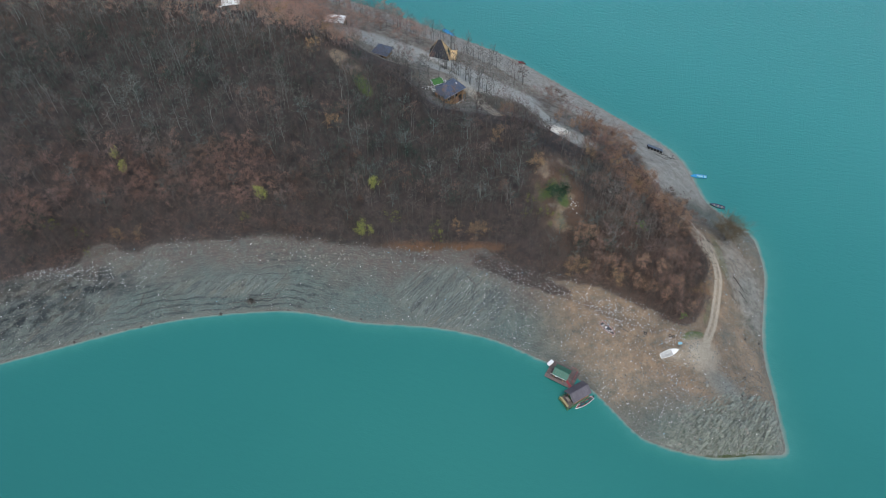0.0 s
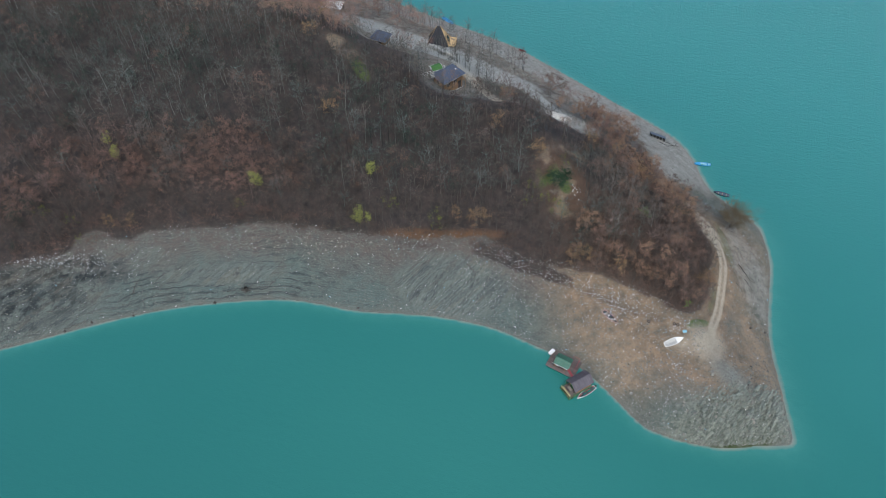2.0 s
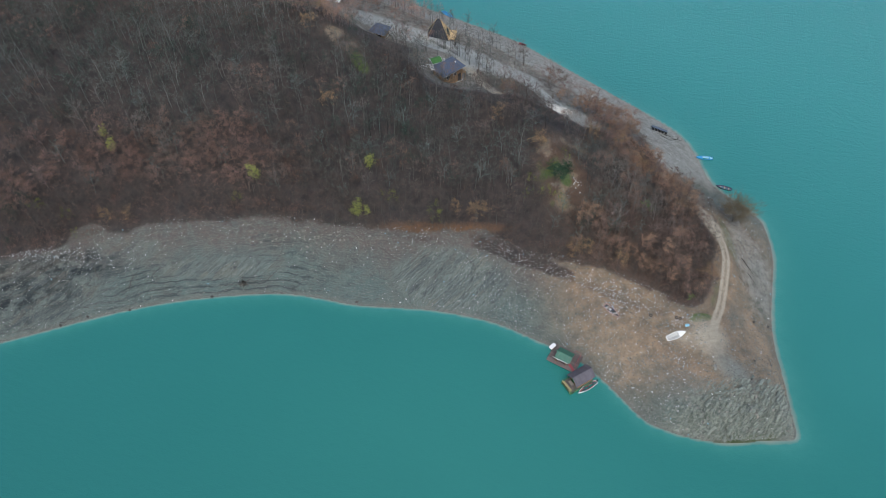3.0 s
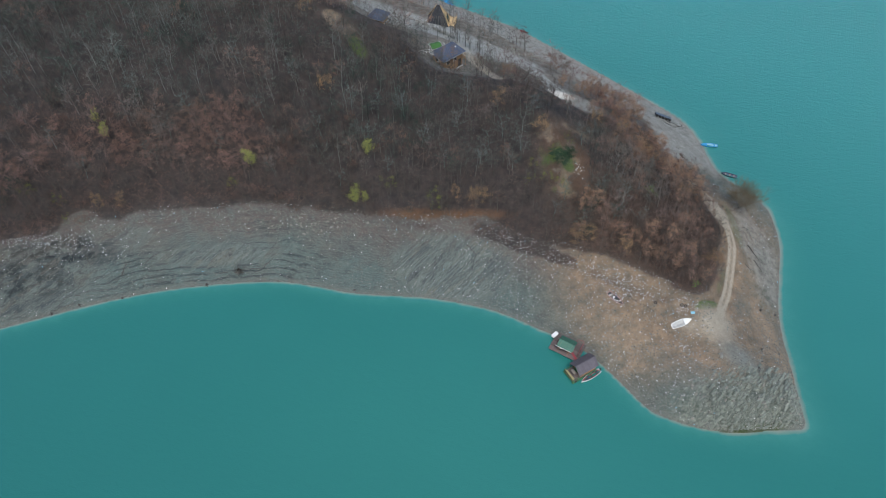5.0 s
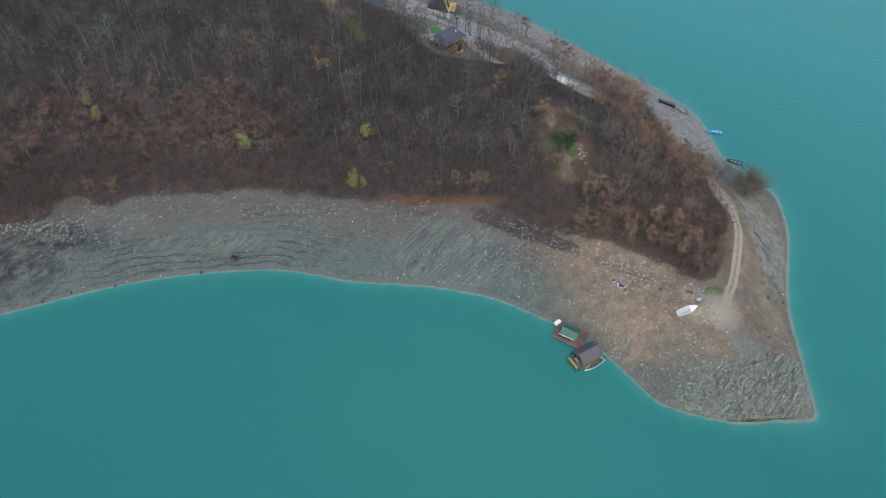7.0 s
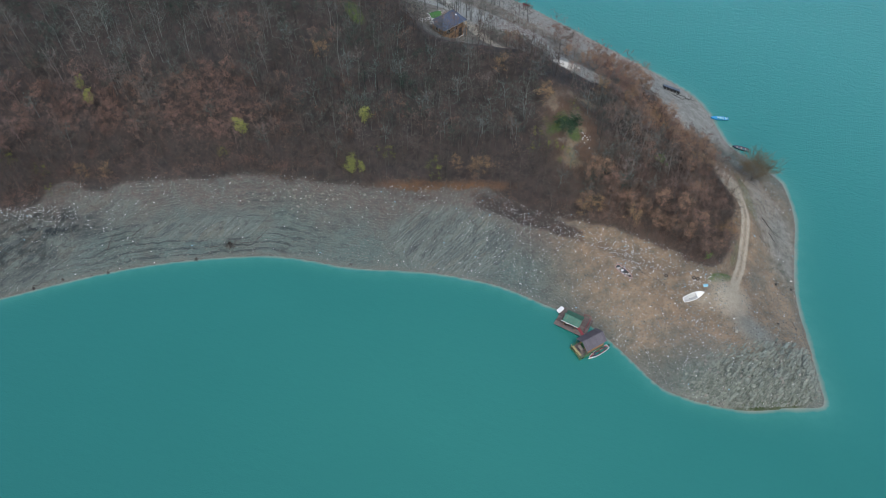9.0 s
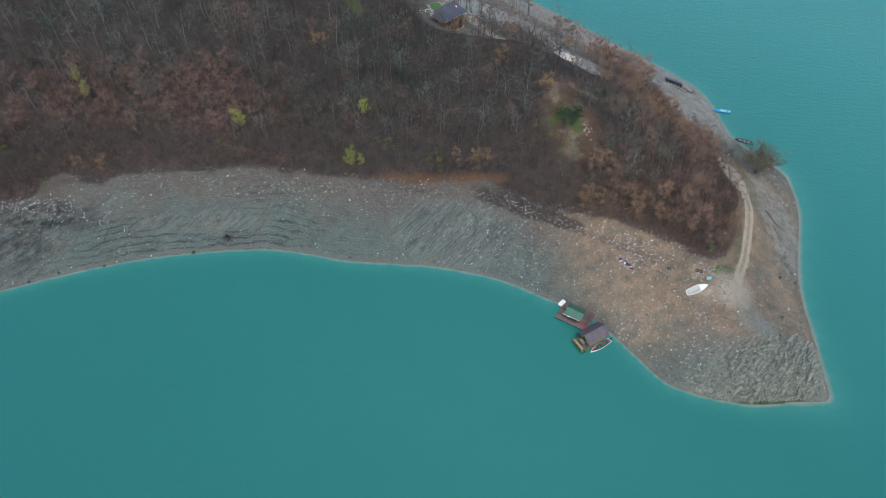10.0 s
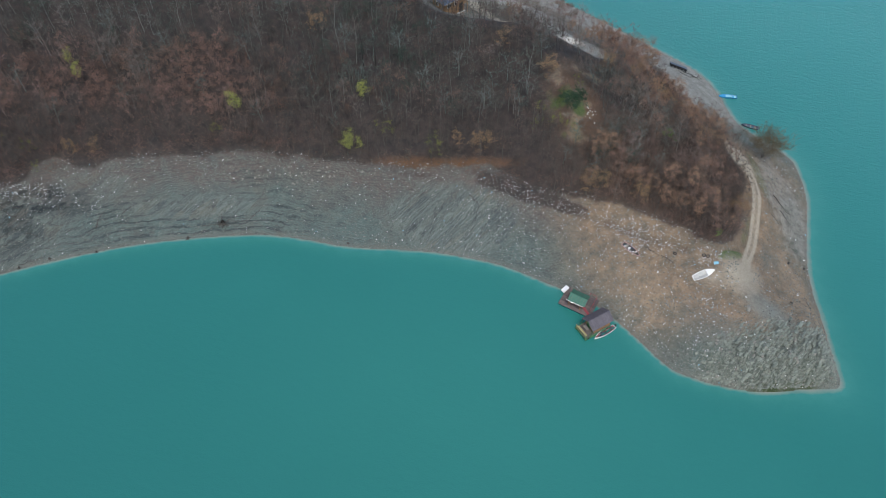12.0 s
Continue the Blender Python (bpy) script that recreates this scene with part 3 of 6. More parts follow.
WX = axis((-2400, -300, 300), (-300, -210, 10), (-210, -98, 2.0), (-98, 76, 1.1), (76, 100, 2), (100, 300, 20), (300, 2400, 300))
WY = axis((-2400, -100, 230), (-100, 44, 12), (44, 112, 0.8), (112, 215, 1.4), (215, 300, 5), (300, 2400, 300))
wx, wy = np.meshgrid(WX, WY, indexing="ij")
out = np.where(inside(wx, wy, shore_line), 0, 1) * np.clip(line_distance(wx, wy, shore_line, True), 0, 60)
water = new("water", grid_mesh("water", WX, WY, 0 * wx, None, {"shoal": np.exp(-out / (1.2 + 0.8 * step(45, 62, wx))), "milky": np.exp(-((wx + 2) / 48) ** 2 - ((wy - 48) / 34) ** 2)}))
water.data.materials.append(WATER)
tagged(water, "calm opaque turquoise lake water, milky along the shore", "water", kind="structure")


# ---- trees ----
def limb(a, b, ra, rb, sides=3):
    """A tapered stick from a to b as triangles."""
    a, b = np.array(a, float), np.array(b, float)
    w = (b - a) / max(np.linalg.norm(b - a), 1e-6)
    u = np.cross(w, (0.3, 0.9, 0.2))
    u /= np.linalg.norm(u)
    v = np.cross(w, u)
    turn = np.arange(sides) * 2 * np.pi / sides
    ring = np.cos(turn)[:, None] * u + np.sin(turn)[:, None] * v
    co = np.concatenate([a + ra * ring, b + rb * ring])
    tri = [(i, (i + 1) % sides, sides + i) for i in range(sides)] + [((i + 1) % sides, sides + (i + 1) % sides, sides + i) for i in range(sides)]
    return co, np.array(tri)


def blades(roots, tips, width, rng):
    """Thin single triangles from roots to tips."""
    w = tips - roots
    side = np.cross(w, rng.normal(size=w.shape))
    side /= np.linalg.norm(side, axis=1, keepdims=True) + 1e-9
    co = np.stack([roots - side * width, roots + side * width, tips], 1).reshape(-1, 3)
    return co, np.arange(len(co)).reshape(-1, 3)


def leaves(middles, size, rng):
    """Small tilted leaf clumps, one triangle each."""
    a, b = rng.normal(size=middles.shape), rng.normal(size=middles.shape)
    a /= np.linalg.norm(a, axis=1, keepdims=True)
    b -= (a * b).sum(1, keepdims=True) * a
    b /= np.linalg.norm(b, axis=1, keepdims=True)
    s = size * rng.uniform(0.6, 1.3, (len(middles), 1))
    co = np.stack([middles - a * s, middles + a * s * 0.8 + b * s * 0.5, middles + b * s * 1.3 - a * s * 0.2], 1).reshape(-1, 3)
    return co, np.arange(len(co)).reshape(-1, 3)


def joined(pieces, roots=None):
    co, tri, base = [], [], 0
    starts = []
    for k, (c, t) in enumerate(pieces):
        co.append(c), tri.append(t + base), starts.append(base)
        if roots and roots[k] is not None:
            # Grow the piece out of the one that bears it.
            host = co[roots[k]]
            tri.append(np.array([[base, base + 1, starts[roots[k]] + int(np.argmin(((host - c[0]) ** 2).sum(1)))]]))
        base += len(c)
    return np.concatenate(co), np.concatenate(tri)


def tree_shape(seed, height=8.0, spread=2.4, limbs=9, subs=4, twigs=7, leaf=0, first=0.3, leaf_size=0.14, stems=1, rise=0.9, twig_width=0.014, girth=1.0):
    """A broadleaf tree: (trunk and limbs), (twigs), (leaves or None)."""
    rng = np.random.RandomState(seed)
    wood, bears, tw_roots, tw_tips, spots = [], [], [], [], []
    for stem in range(stems):
        lean = rng.normal(size=2) * (0.06 * height if stems == 1 else 0.28 * spread)
        knots = [np.array([0, 0, -0.4])]
        for k in range(1, 4):
            knots.append(np.array([lean[0] * k / 3, lean[1] * k / 3, height * 0.92 * k / 3]) + rng.normal(size=3) * 0.12)
        r = 0.010 * girth * height / math.sqrt(stems)
        foot = len(wood)
        for k in range(3):
            bears.append(foot + k - 1 if k else 0 if stem else None)
            wood.append(limb(knots[k], knots[k + 1], r * (1 - 0.3 * k), r * (1 - 0.3 * (k + 1)), 4))
        for i in range(max(3, limbs // stems)):
            s = first + (0.97 - first) * (i + rng.uniform(0, 1)) / max(3, limbs // stems)
            k = min(int(s * 3), 2)
            root = knots[k] + (knots[k + 1] - knots[k]) * (s * 3 - k)
            az = i * 2.4 + rng.uniform(-0.5, 0.5)
            reach = spread * (1.15 - 0.75 * s) * rng.uniform(0.7, 1.2)
            tip = root + np.array([math.cos(az) * reach, math.sin(az) * reach, reach * rng.uniform(0.5, 1.1) * rise])
            bears.append(foot + k)
            wood.append(limb(root, tip, 0.24 * r, 0.06 * r))
            for j in range(subs):
                u = rng.uniform(0.3, 1.0)
                a = root + (tip - root) * u
                b = a + (tip - root) * 0.25 + rng.normal(size=3) * reach * 0.26 + np.array([0, 0, 0.12 * reach])
                tw_roots.append(a), tw_tips.append(b)
                for _ in range(twigs):
                    c = a + (b - a) * rng.uniform(0.15, 1.0)
                    d = c + (b - a) * rng.uniform(0.1, 0.45) + rng.normal(size=3) * reach * 0.15 + np.array([0, 0, 0.06 * reach])
                    tw_roots.append(c), tw_tips.append(d)
                    spots.append(c + (d - c) * rng.uniform(0.3, 1))
    tw = blades(np.array(tw_roots), np.array(tw_tips), twig_width, rng)
    lv = None
    if leaf:
        spots = np.array(spots)
        tufts = spots[rng.randint(0, len(spots), max(9, leaf // 26))]
        pick = tufts[rng.randint(0, len(tufts), leaf)] + rng.normal(size=(leaf, 3)) * np.array([0.27, 0.27, 0.2])
        lv = leaves(pick, leaf_size, rng)
    return joined(wood, bears), tw, lv


def conifer_shape(seed, height=6.0, spread=1.9):
    rng = np.random.RandomState(seed)
    wood, spots = [limb((0, 0, -0.3), (0.05, 0.05, height * 0.97), 0.11, 0.02, 5)], []
    for i in range(44):
        s = 0.12 + 0.86 * i / 44
        az, reach = i * 2.4, spread * (1 - s) * rng.uniform(0.75, 1.15) + 0.12
        root = np.array([0, 0, height * s])
        tip = root + np.array([math.cos(az) * reach, math.sin(az) * reach, -0.1 * reach])
        wood.append(limb(root, tip, 0.02, 0.008))
        for _ in range(26):
            spots.append(root + (tip - root) * rng.uniform(0.15, 1) + rng.normal(size=3) * 0.12)
    return joined(wood), None, leaves(np.array(spots), 0.17, rng)


def tree_thing(name, shape, leaf_mat, twig_mat, label, category, group="", bark=None, tone=0.0, lush=0.0):
    """A tree as an Empty with its trunk, twigs and leaves under it."""
    base = new(name)
    tagged(base, label, category, group)
    for part_name, piece, mat in (("trunk", shape[0], bark or BARK), ("crown", shape[1], twig_mat), ("foliage", shape[2], leaf_mat)):
        if piece is not None:
            me = raw_mesh(part_name, *piece, {"tone": np.full(len(piece[0]), tone), "lush": np.full(len(piece[0]), lush)})
            me.materials.append(mat)
            ob = new(part_name, me)
            ob.parent = base
    return base


def at_ground(x, y, turn=0.0, size=1.0, sink=0.0):
    return pose(x, y, float(ground(x, y)) - sink, 0, 0, turn) @ Matrix.Scale(size, 4)


def stand(thing, x, y, turn=0.0, size=1.0):
    thing.matrix_world = at_ground(x, y, turn, size)
    return thing


def again(thing, x, y, turn=0.0, size=1.0):
    """Another of the same kind, at its own place and size."""
    ob = copy_thing(thing, Matrix.Identity(4))
    ob.matrix_basis = at_ground(x, y, turn, size)
    return ob


# The wood: bare oaks and hornbeams, set out at random and joined into one mesh.
rng = np.random.RandomState(7)
BARE = [tree_shape(20 + k, 5.8 + 0.5 * (k % 4), 1.75 + 0.2 * (k % 3), limbs=11, subs=4, twigs=8, first=0.3, twig_width=0.0145) for k in range(9)]
RUSTY = [tree_shape(40 + k, 5.4 + 0.5 * (k % 3), 1.8, limbs=9, subs=4, twigs=5, leaf=520, leaf_size=0.078, first=0.2) for k in range(5)]
SCRUB = [tree_shape(60 + k, 2.4, 1.3, limbs=5, subs=3, twigs=4, leaf=44, leaf_size=0.075, first=0.1) for k in range(3)]


def beyond(x, y):
    """Behind the crest of the wooded hill, where most trees keep their ochre leaves and are coloured brighter, as if
    sunlit.
    """
    return step(0.0, 3.5, y - np.interp(x, [-120, -66, -41, -22, -8, 4], [142.5, 144.0, 141.5, 140.0, 152.0, 175.0]))


def rusty_share(x, y):
    """How likely a tree still holds its brown leaves: by the shore edges and on the headland."""
    edge = np.minimum(lookup(wood_d, x, y), 30)
    west = step(8, 0, edge) * 0.08 + step(-25, -45, x) * step(22, 8, edge) * 0.55
    east = step(26, 42, x) * (0.15 + 0.25 * step(98, 106, y)) + step(112, 118, y) * step(22, 32, x) * 0.2
    north = beyond(x, y) * 0.5
    return np.clip(west + east + north + 0.14 * wobble(x, y, 18, 21) + 0.03, 0.01, 0.75)


def scatter(gap, seed, keep):
    r = np.random.RandomState(seed)
    xs, ys = np.meshgrid(np.arange(-122, 62, gap), np.arange(76, 212, gap), indexing="ij")
    xs, ys = xs + r.uniform(-0.48, 0.48, xs.shape) * gap, ys + r.uniform(-0.48, 0.48, ys.shape) * gap
    xs, ys = xs.ravel(), ys.ravel()
    ok = keep(xs, ys, r)
    return xs[ok], ys[ok]


def wooded(x, y, r):
    open_part = lookup(clearing, x, y)
    ok = (lookup(wood_d, x, y) > 0.3) & (open_part < 0.4) & (lookup(track_d, x, y) > 1.5) & (lookup(road_d, x, y) > 2.2) & (lookup(lane_d, x, y) > 1.8)
    # The far strip along the lane and above the beach, thinner.
    far = (lookup(shore_d, x, y) > 9 + 6 * step(-12, 4, x)) & (lookup(road_d, x, y) > 2.4) & (lookup(lane_d, x, y) > 1.8) & (y > 128) & (r.uniform(size=np.shape(x)) < 0.4) & (x < 30)
    bend = (lookup(shore_d, x, y) > 15 + 3 * step(110, 118, y)) & (x > 30) & (y > 108) & (lookup(track_d, x, y) > 1.3) & (r.uniform(size=np.shape(x)) < 0.5)
    homes = ((x - 2) ** 2 + (y - 140) ** 2 > 36) & ((x + 0.5) ** 2 + (y - 165) ** 2 > 22) & ((x + 16) ** 2 + (y - 161) ** 2 > 12) & ((x + 29.6) ** 2 + (y - 172.8) ** 2 > 14) & ((x + 52) ** 2 + (y - 157) ** 2 > 12) & ((x + 5) ** 2 + (y - 166) ** 2 > 16) & ((x + 1) ** 2 + (y - 146) ** 2 > 10)
    # Open views from the water side: the gravel yard, the lane and the roofs stand clear of trees.
    yard = (x > -13) & (x < 30) & ((lookup(road_d, x, y + 5.5) < 3.2) | (lookup(lane_d, x, y + 3.5) < 2.0) | (lookup(road_d, x, y) < 3.2))
    gaps = (blob(x, y, 28.2, 127.0, 5.5, 6.0) > 0.4) | (blob(x, y, -16, 152.5, 5.0, 11) > 0.4) | (blob(x, y, -29.6, 168, 4, 5) > 0.4) | (blob(x, y, -52, 153.5, 3.5, 3.0) > 0.4) | (blob(x, y, 2, 135.2, 4.5, 3.0, 20) > 0.5) | (blob(x, y, -0.5, 161, 3.5, 4.5) > 0.4)
    thin = r.uniform(size=np.shape(x)) < 0.9
    return (ok | far | bend) & homes & ~yard & ~gaps & thin & (x > -93 - 0.26 * (y - 92))


def wood_mesh(name, xs, ys, shapes_of, mats, seed, sizes=(0.75, 1.2)):
    r = np.random.RandomState(seed)
    co, tri, slot, tone, lush, base = [], [], [], [], [], 0
    for x, y in zip(xs, ys):
        shape, warm = shapes_of(x, y, r)
        a, size = r.uniform(0, 2 * np.pi), r.uniform(*sizes)
        c, s = math.cos(a) * size, math.sin(a) * size
        turn = np.array([[c, -s, 0], [s, c, 0], [0, 0, size * r.uniform(0.85, 1.15)]])
        here = np.array([x, y, float(ground(x, y))])
        # Colour brightness per tree; beyond the crest it puts sunlight into the colour.
        glow = float(np.clip(r.normal() * 0.3 - 0.1 + 0.3 * wobble(x, y, 9, 61) + 0.95 * beyond(x, y) + 0.45 * step(128, 140, y) * step(-15, 5, x) + 0.3 * step(20, 42, x) + 0.25 * step(24, 8, lookup(wood_d, x, y)) * step(-18, -40, x) + 0.2 * step(112, 125, y) * step(25, 35, x), -0.55, 1.2))
        if shape[2] is not None:
            glow = min(glow, 0.25 + 0.9 * float(beyond(x, y)))
        shade = float(np.clip(warm + 0.1 + r.normal() * 0.28 + 0.45 * wobble(x, y, 14, 63) + 0.4 * step(20, 4, lookup(wood_d, x, y)) - 0.55 * step(112, 130, y) * step(10, -25, x), 0, 1.15))
        for k, piece in enumerate(shape):
            if piece is None:
                continue
            co.append(piece[0] @ turn.T + here)
            tri.append(piece[1] + base)
            slot.append(np.full(len(piece[1]), k))
            tone.append(np.full(len(piece[0]), shade))
            lush.append(np.full(len(piece[0]), glow))
            base += len(piece[0])
    me = raw_mesh(name, np.concatenate(co), np.concatenate(tri), {"tone": np.concatenate(tone), "lush": np.concatenate(lush)}, np.concatenate(slot))
    for m in mats:
        me.materials.append(m)
    return new(name, me)


def forest_tree(x, y, r):
    share = float(rusty_share(x, y))
    if r.uniform() < share:
        return RUSTY[r.randint(len(RUSTY))], 0.2 + share
    return BARE[r.randint(len(BARE))], 0.15 + 0.8 * share


wood_x, wood_y = scatter(1.9, 5, wooded)
# Those along the near edge of the wood stand singly; the rest are joined.
front = np.argsort(lookup(wood_d, wood_x, wood_y) + 100 * (wood_y > 106) + 100 * (wood_x < -96))[:270]
placed = set()
single = [tree_thing("bare_tree", BARE[k], None, TWIG, "bare grey-brown deciduous tree at the edge of the wood", "tree", "bare trees along the wood edge", tone=0.65, lush=-0.1) for k in range(4)]
for k in range(4):
    single.append(tree_thing("brown_leaved_tree", RUSTY[k], RUST, TWIG, "young tree with brown twigs and some rust leaves", "tree", "brown trees round the headland knoll", tone=0.55, lush=0.45))
for k, i in enumerate(front):
    kind, size, turn = k % 4, 0.75 + 0.42 * ((k * 37) % 100) / 100, (k * 83) % 360
    kind += 4 * (wood_x[i] > 27 and k % 3 == 0)
    again(single[kind], wood_x[i], wood_y[i], turn, size) if kind in placed else stand(single[kind], wood_x[i], wood_y[i], turn, size)
    placed.add(kind)
wood_x, wood_y = np.delete(wood_x, front), np.delete(wood_y, front)
woodland = wood_mesh("woodland", wood_x, wood_y, forest_tree, (BARK, TWIG, RUST), 3)
tagged(woodland, "dense bare deciduous wood with brown twigs and some rust leaves", "trees", kind="stuff")
brush_x, brush_y = scatter(1.15, 10, lambda x, y, r: (np.abs(lookup(wood_d, x, y) - 0.2) < 1.5) & (lookup(track_d, x, y) > 1.7) & (y < 104) & (r.uniform(size=np.shape(x)) < 0.6))
scrub_x, scrub_y = scatter(2.3, 9, lambda x, y, r: (wooded(x, y, r) & (lookup(wood_d, x, y) < 16) & (r.uniform(size=np.shape(x)) < 0.7)) | ((np.abs(lookup(wood_d, x, y) + 0.3) < 1.2) & (lookup(track_d, x, y) > 1.6) & (y < 104) & (r.uniform(size=np.shape(x)) < 0.75)))
heath_x, heath_y = scatter(1.35, 15, lambda x, y, r: wooded(x, y, r) & (lookup(wood_d, x, y) < 17 + 5 * wobble(x, y, 9, 91)) & (x < -18) & (y < 122))
knoll_x, knoll_y = scatter(1.2, 16, lambda x, y, r: wooded(x, y, r) & (x > 30) & (y < 104))
weed_x, weed_y = scatter(1.0, 14, lambda x, y, r: (lookup(clearing, x, y) > 0.3) & (x > 15) & (x < 36) & (r.uniform(size=np.shape(x)) < 0.55))
scrub_x, scrub_y = np.concatenate([scrub_x, brush_x, weed_x, heath_x, knoll_x]), np.concatenate([scrub_y, brush_y, weed_y, heath_y, knoll_y])
undergrowth = wood_mesh("undergrowth", scrub_x, scrub_y, lambda x, y, r: (SCRUB[r.randint(3)], float(rusty_share(x, y))), (BARK, TWIG, RUST), 4, (0.6, 1.3))
tagged(undergrowth, "low bare brown shrubs under the trees", "shrubs", kind="stuff")


# ---- trees that can be told apart ----
def row_of(first, spots, jitter=0.12):
    """Set the first at the first spot and copies at the rest; spots are x, y, size."""
    for k, (x, y, size) in enumerate(spots):
        ob = stand(first, x, y, 67 * k, size) if k == 0 else again(first, x, y, 67 * k + 20, size)
    return first


yellow_tree = tree_thing("yellow_tree", tree_shape(101, 6.4, 1.2, limbs=12, subs=4, twigs=5, leaf=1300, leaf_size=0.1), YELLOW, TWIG, "small tree with yellow-green autumn leaves in bare wood", "tree", "yellow trees in the wood")
row_of(yellow_tree, [(-18.6, 100.4, 0.95), (-16.0, 100.6, 0.6), (-39.5, 107.3, 1.0), (-15.0, 109.6, 0.95), (-69.8, 111.9, 0.85), (-72.4, 114.6, 0.7)])
olive_tree = tree_thing("olive_tree", tree_shape(102, 5.6, 1.7, limbs=10, subs=3, twigs=5, leaf=420, leaf_size=0.1), OLIVE, TWIG, "thin tree with fading olive-yellow leaves in bare wood", "tree", "olive trees in the wood")
row_of(olive_tree, [(-2.5, 99.8, 1.0), (-10.9, 102.7, 0.9), (19.2, 105.5, 0.7), (21.6, 102.9, 0.75), (17.4, 103.4, 0.6), (-76.8, 95.8, 0.5), (-78.2, 98.5, 0.7), (-83, 99.5, 0.8), (24.2, 101.8, 0.6), (22.6, 108.8, 0.5), (25.4, 111.2, 0.45), (21.4, 106.6, 0.45), (26.8, 109.4, 0.4), (-43, 104, 0.7)])
ochre_oak = tree_thing("ochre_oak", tree_shape(103, 6.2, 2.2, limbs=11, subs=4, twigs=5, leaf=1500, leaf_size=0.085), OCHRE, TWIG, "young oak with ochre-brown dead leaves at the wood edge", "tree", "oaks with ochre leaves")
row_of(ochre_oak, [(7.1, 99.6, 0.95), (26.2, 90.4, 0.85), (28.6, 90.6, 0.8), (52.0, 83.6, 0.95), (35.4, 87.2, 0.8), (-24.8, 122.5, 0.8), (11.8, 120, 0.8), (2.6, 101.8, 0.6), (45.5, 108.4, 0.8), (43.2, 111.0, 0.85), (48.6, 98.8, 0.7),
                   (38.8, 117.0, 0.85), (-66, 99.6, 0.6), (-70.2, 99.0, 0.65), (20.6, 112.4, 0.9), (33.2, 118.6, 0.8), (-30, 140, 0.8), (-38, 148, 0.9), (-46, 152, 0.9), (-56, 158, 1.0), (-27.5, 147, 0.8), (14.5, 128.4, 0.8)])
rust_oak = tree_thing("rust_oak", tree_shape(104, 6.0, 2.3, limbs=12, subs=4, twigs=5, leaf=2000, leaf_size=0.085), PINK_OAK, TWIG, "spreading young oak covered in rust-brown dead leaves", "tree", "oaks with rust leaves", tone=0.2, lush=0.2)
rust_spots = [(39.1, 85.6, 0.8), (41.6, 84.2, 0.75), (44.1, 82.4, 0.75), (37.0, 88.6, 0.8), (40.4, 89.4, 0.8), (43.8, 87.4, 0.8), (47.0, 84.8, 0.75), (49.5, 80.6, 0.6), (34.5, 90.8, 0.75), (46.5, 91.5, 0.7)]
edge_rng = np.random.RandomState(12)
for _ in range(900):
    x, y = edge_rng.uniform(28, 58), edge_rng.uniform(96, 136)
    sd, td = float(lookup(shore_d, x, y)), float(lookup(track_d, x, y))
    if float(blob(x, y, 28.2, 127.0, 5.5, 6.0)) < 0.4 and 15 + 3.0 * float(step(110, 118, y)) < sd < 25 and td > 1.6 + 1.8 * (94 < y < 105) and len(rust_spots) < 84 and all((x - a) ** 2 + (y - b) ** 2 > 3.6 for a, b, _ in rust_spots):
        rust_spots.append((x, y, edge_rng.uniform(0.5, 0.95)))
row_of(rust_oak, rust_spots)
red_bush = tree_thing("red_bush", tree_shape(105, 4.4, 2.0, limbs=14, subs=4, twigs=6, leaf=900, first=0.08, leaf_size=0.085, stems=3), RUST, TWIG, "reddish-brown bush with many thin stems above the far beach", "bush", "red bushes above the beach")
row_of(red_bush, [(38.4, 133.9, 1.1), (40.2, 131.4, 1.0), (36.6, 136.0, 0.9), (30.4, 150.2, 0.9), (28.4, 152.2, 0.8), (31.6, 148.0, 0.8), (57.0, 108.8, 0.6), (55.4, 112.0, 0.65), (53.4, 116.0, 0.6), (58.6, 106.0, 0.5), (47.0, 124.2, 0.6), (50.0, 120.0, 0.6), (43.0, 127.8, 0.6), (-74.3, 96.2, 0.45), (-73.0, 96.6, 0.4), (-4.5, 98.2, 0.22), (-1.5, 97.9, 0.25), (1.5, 97.4, 0.3), (4.5, 96.6, 0.25), (7.0, 95.8, 0.3), (9.5, 95.0, 0.25), (12.0, 94.0, 0.25), (2.8, 98.4, 0.3), (5.8, 97.6, 0.3)])
grey_tree = tree_thing("lichen_tree", tree_shape(106, 7.6, 2.4, limbs=12, subs=5, twigs=7, first=0.25), None, LICHEN, "bare tree with pale grey-green lichen-covered branches", "tree", "lichen-grey bare trees", bark=LICHEN)
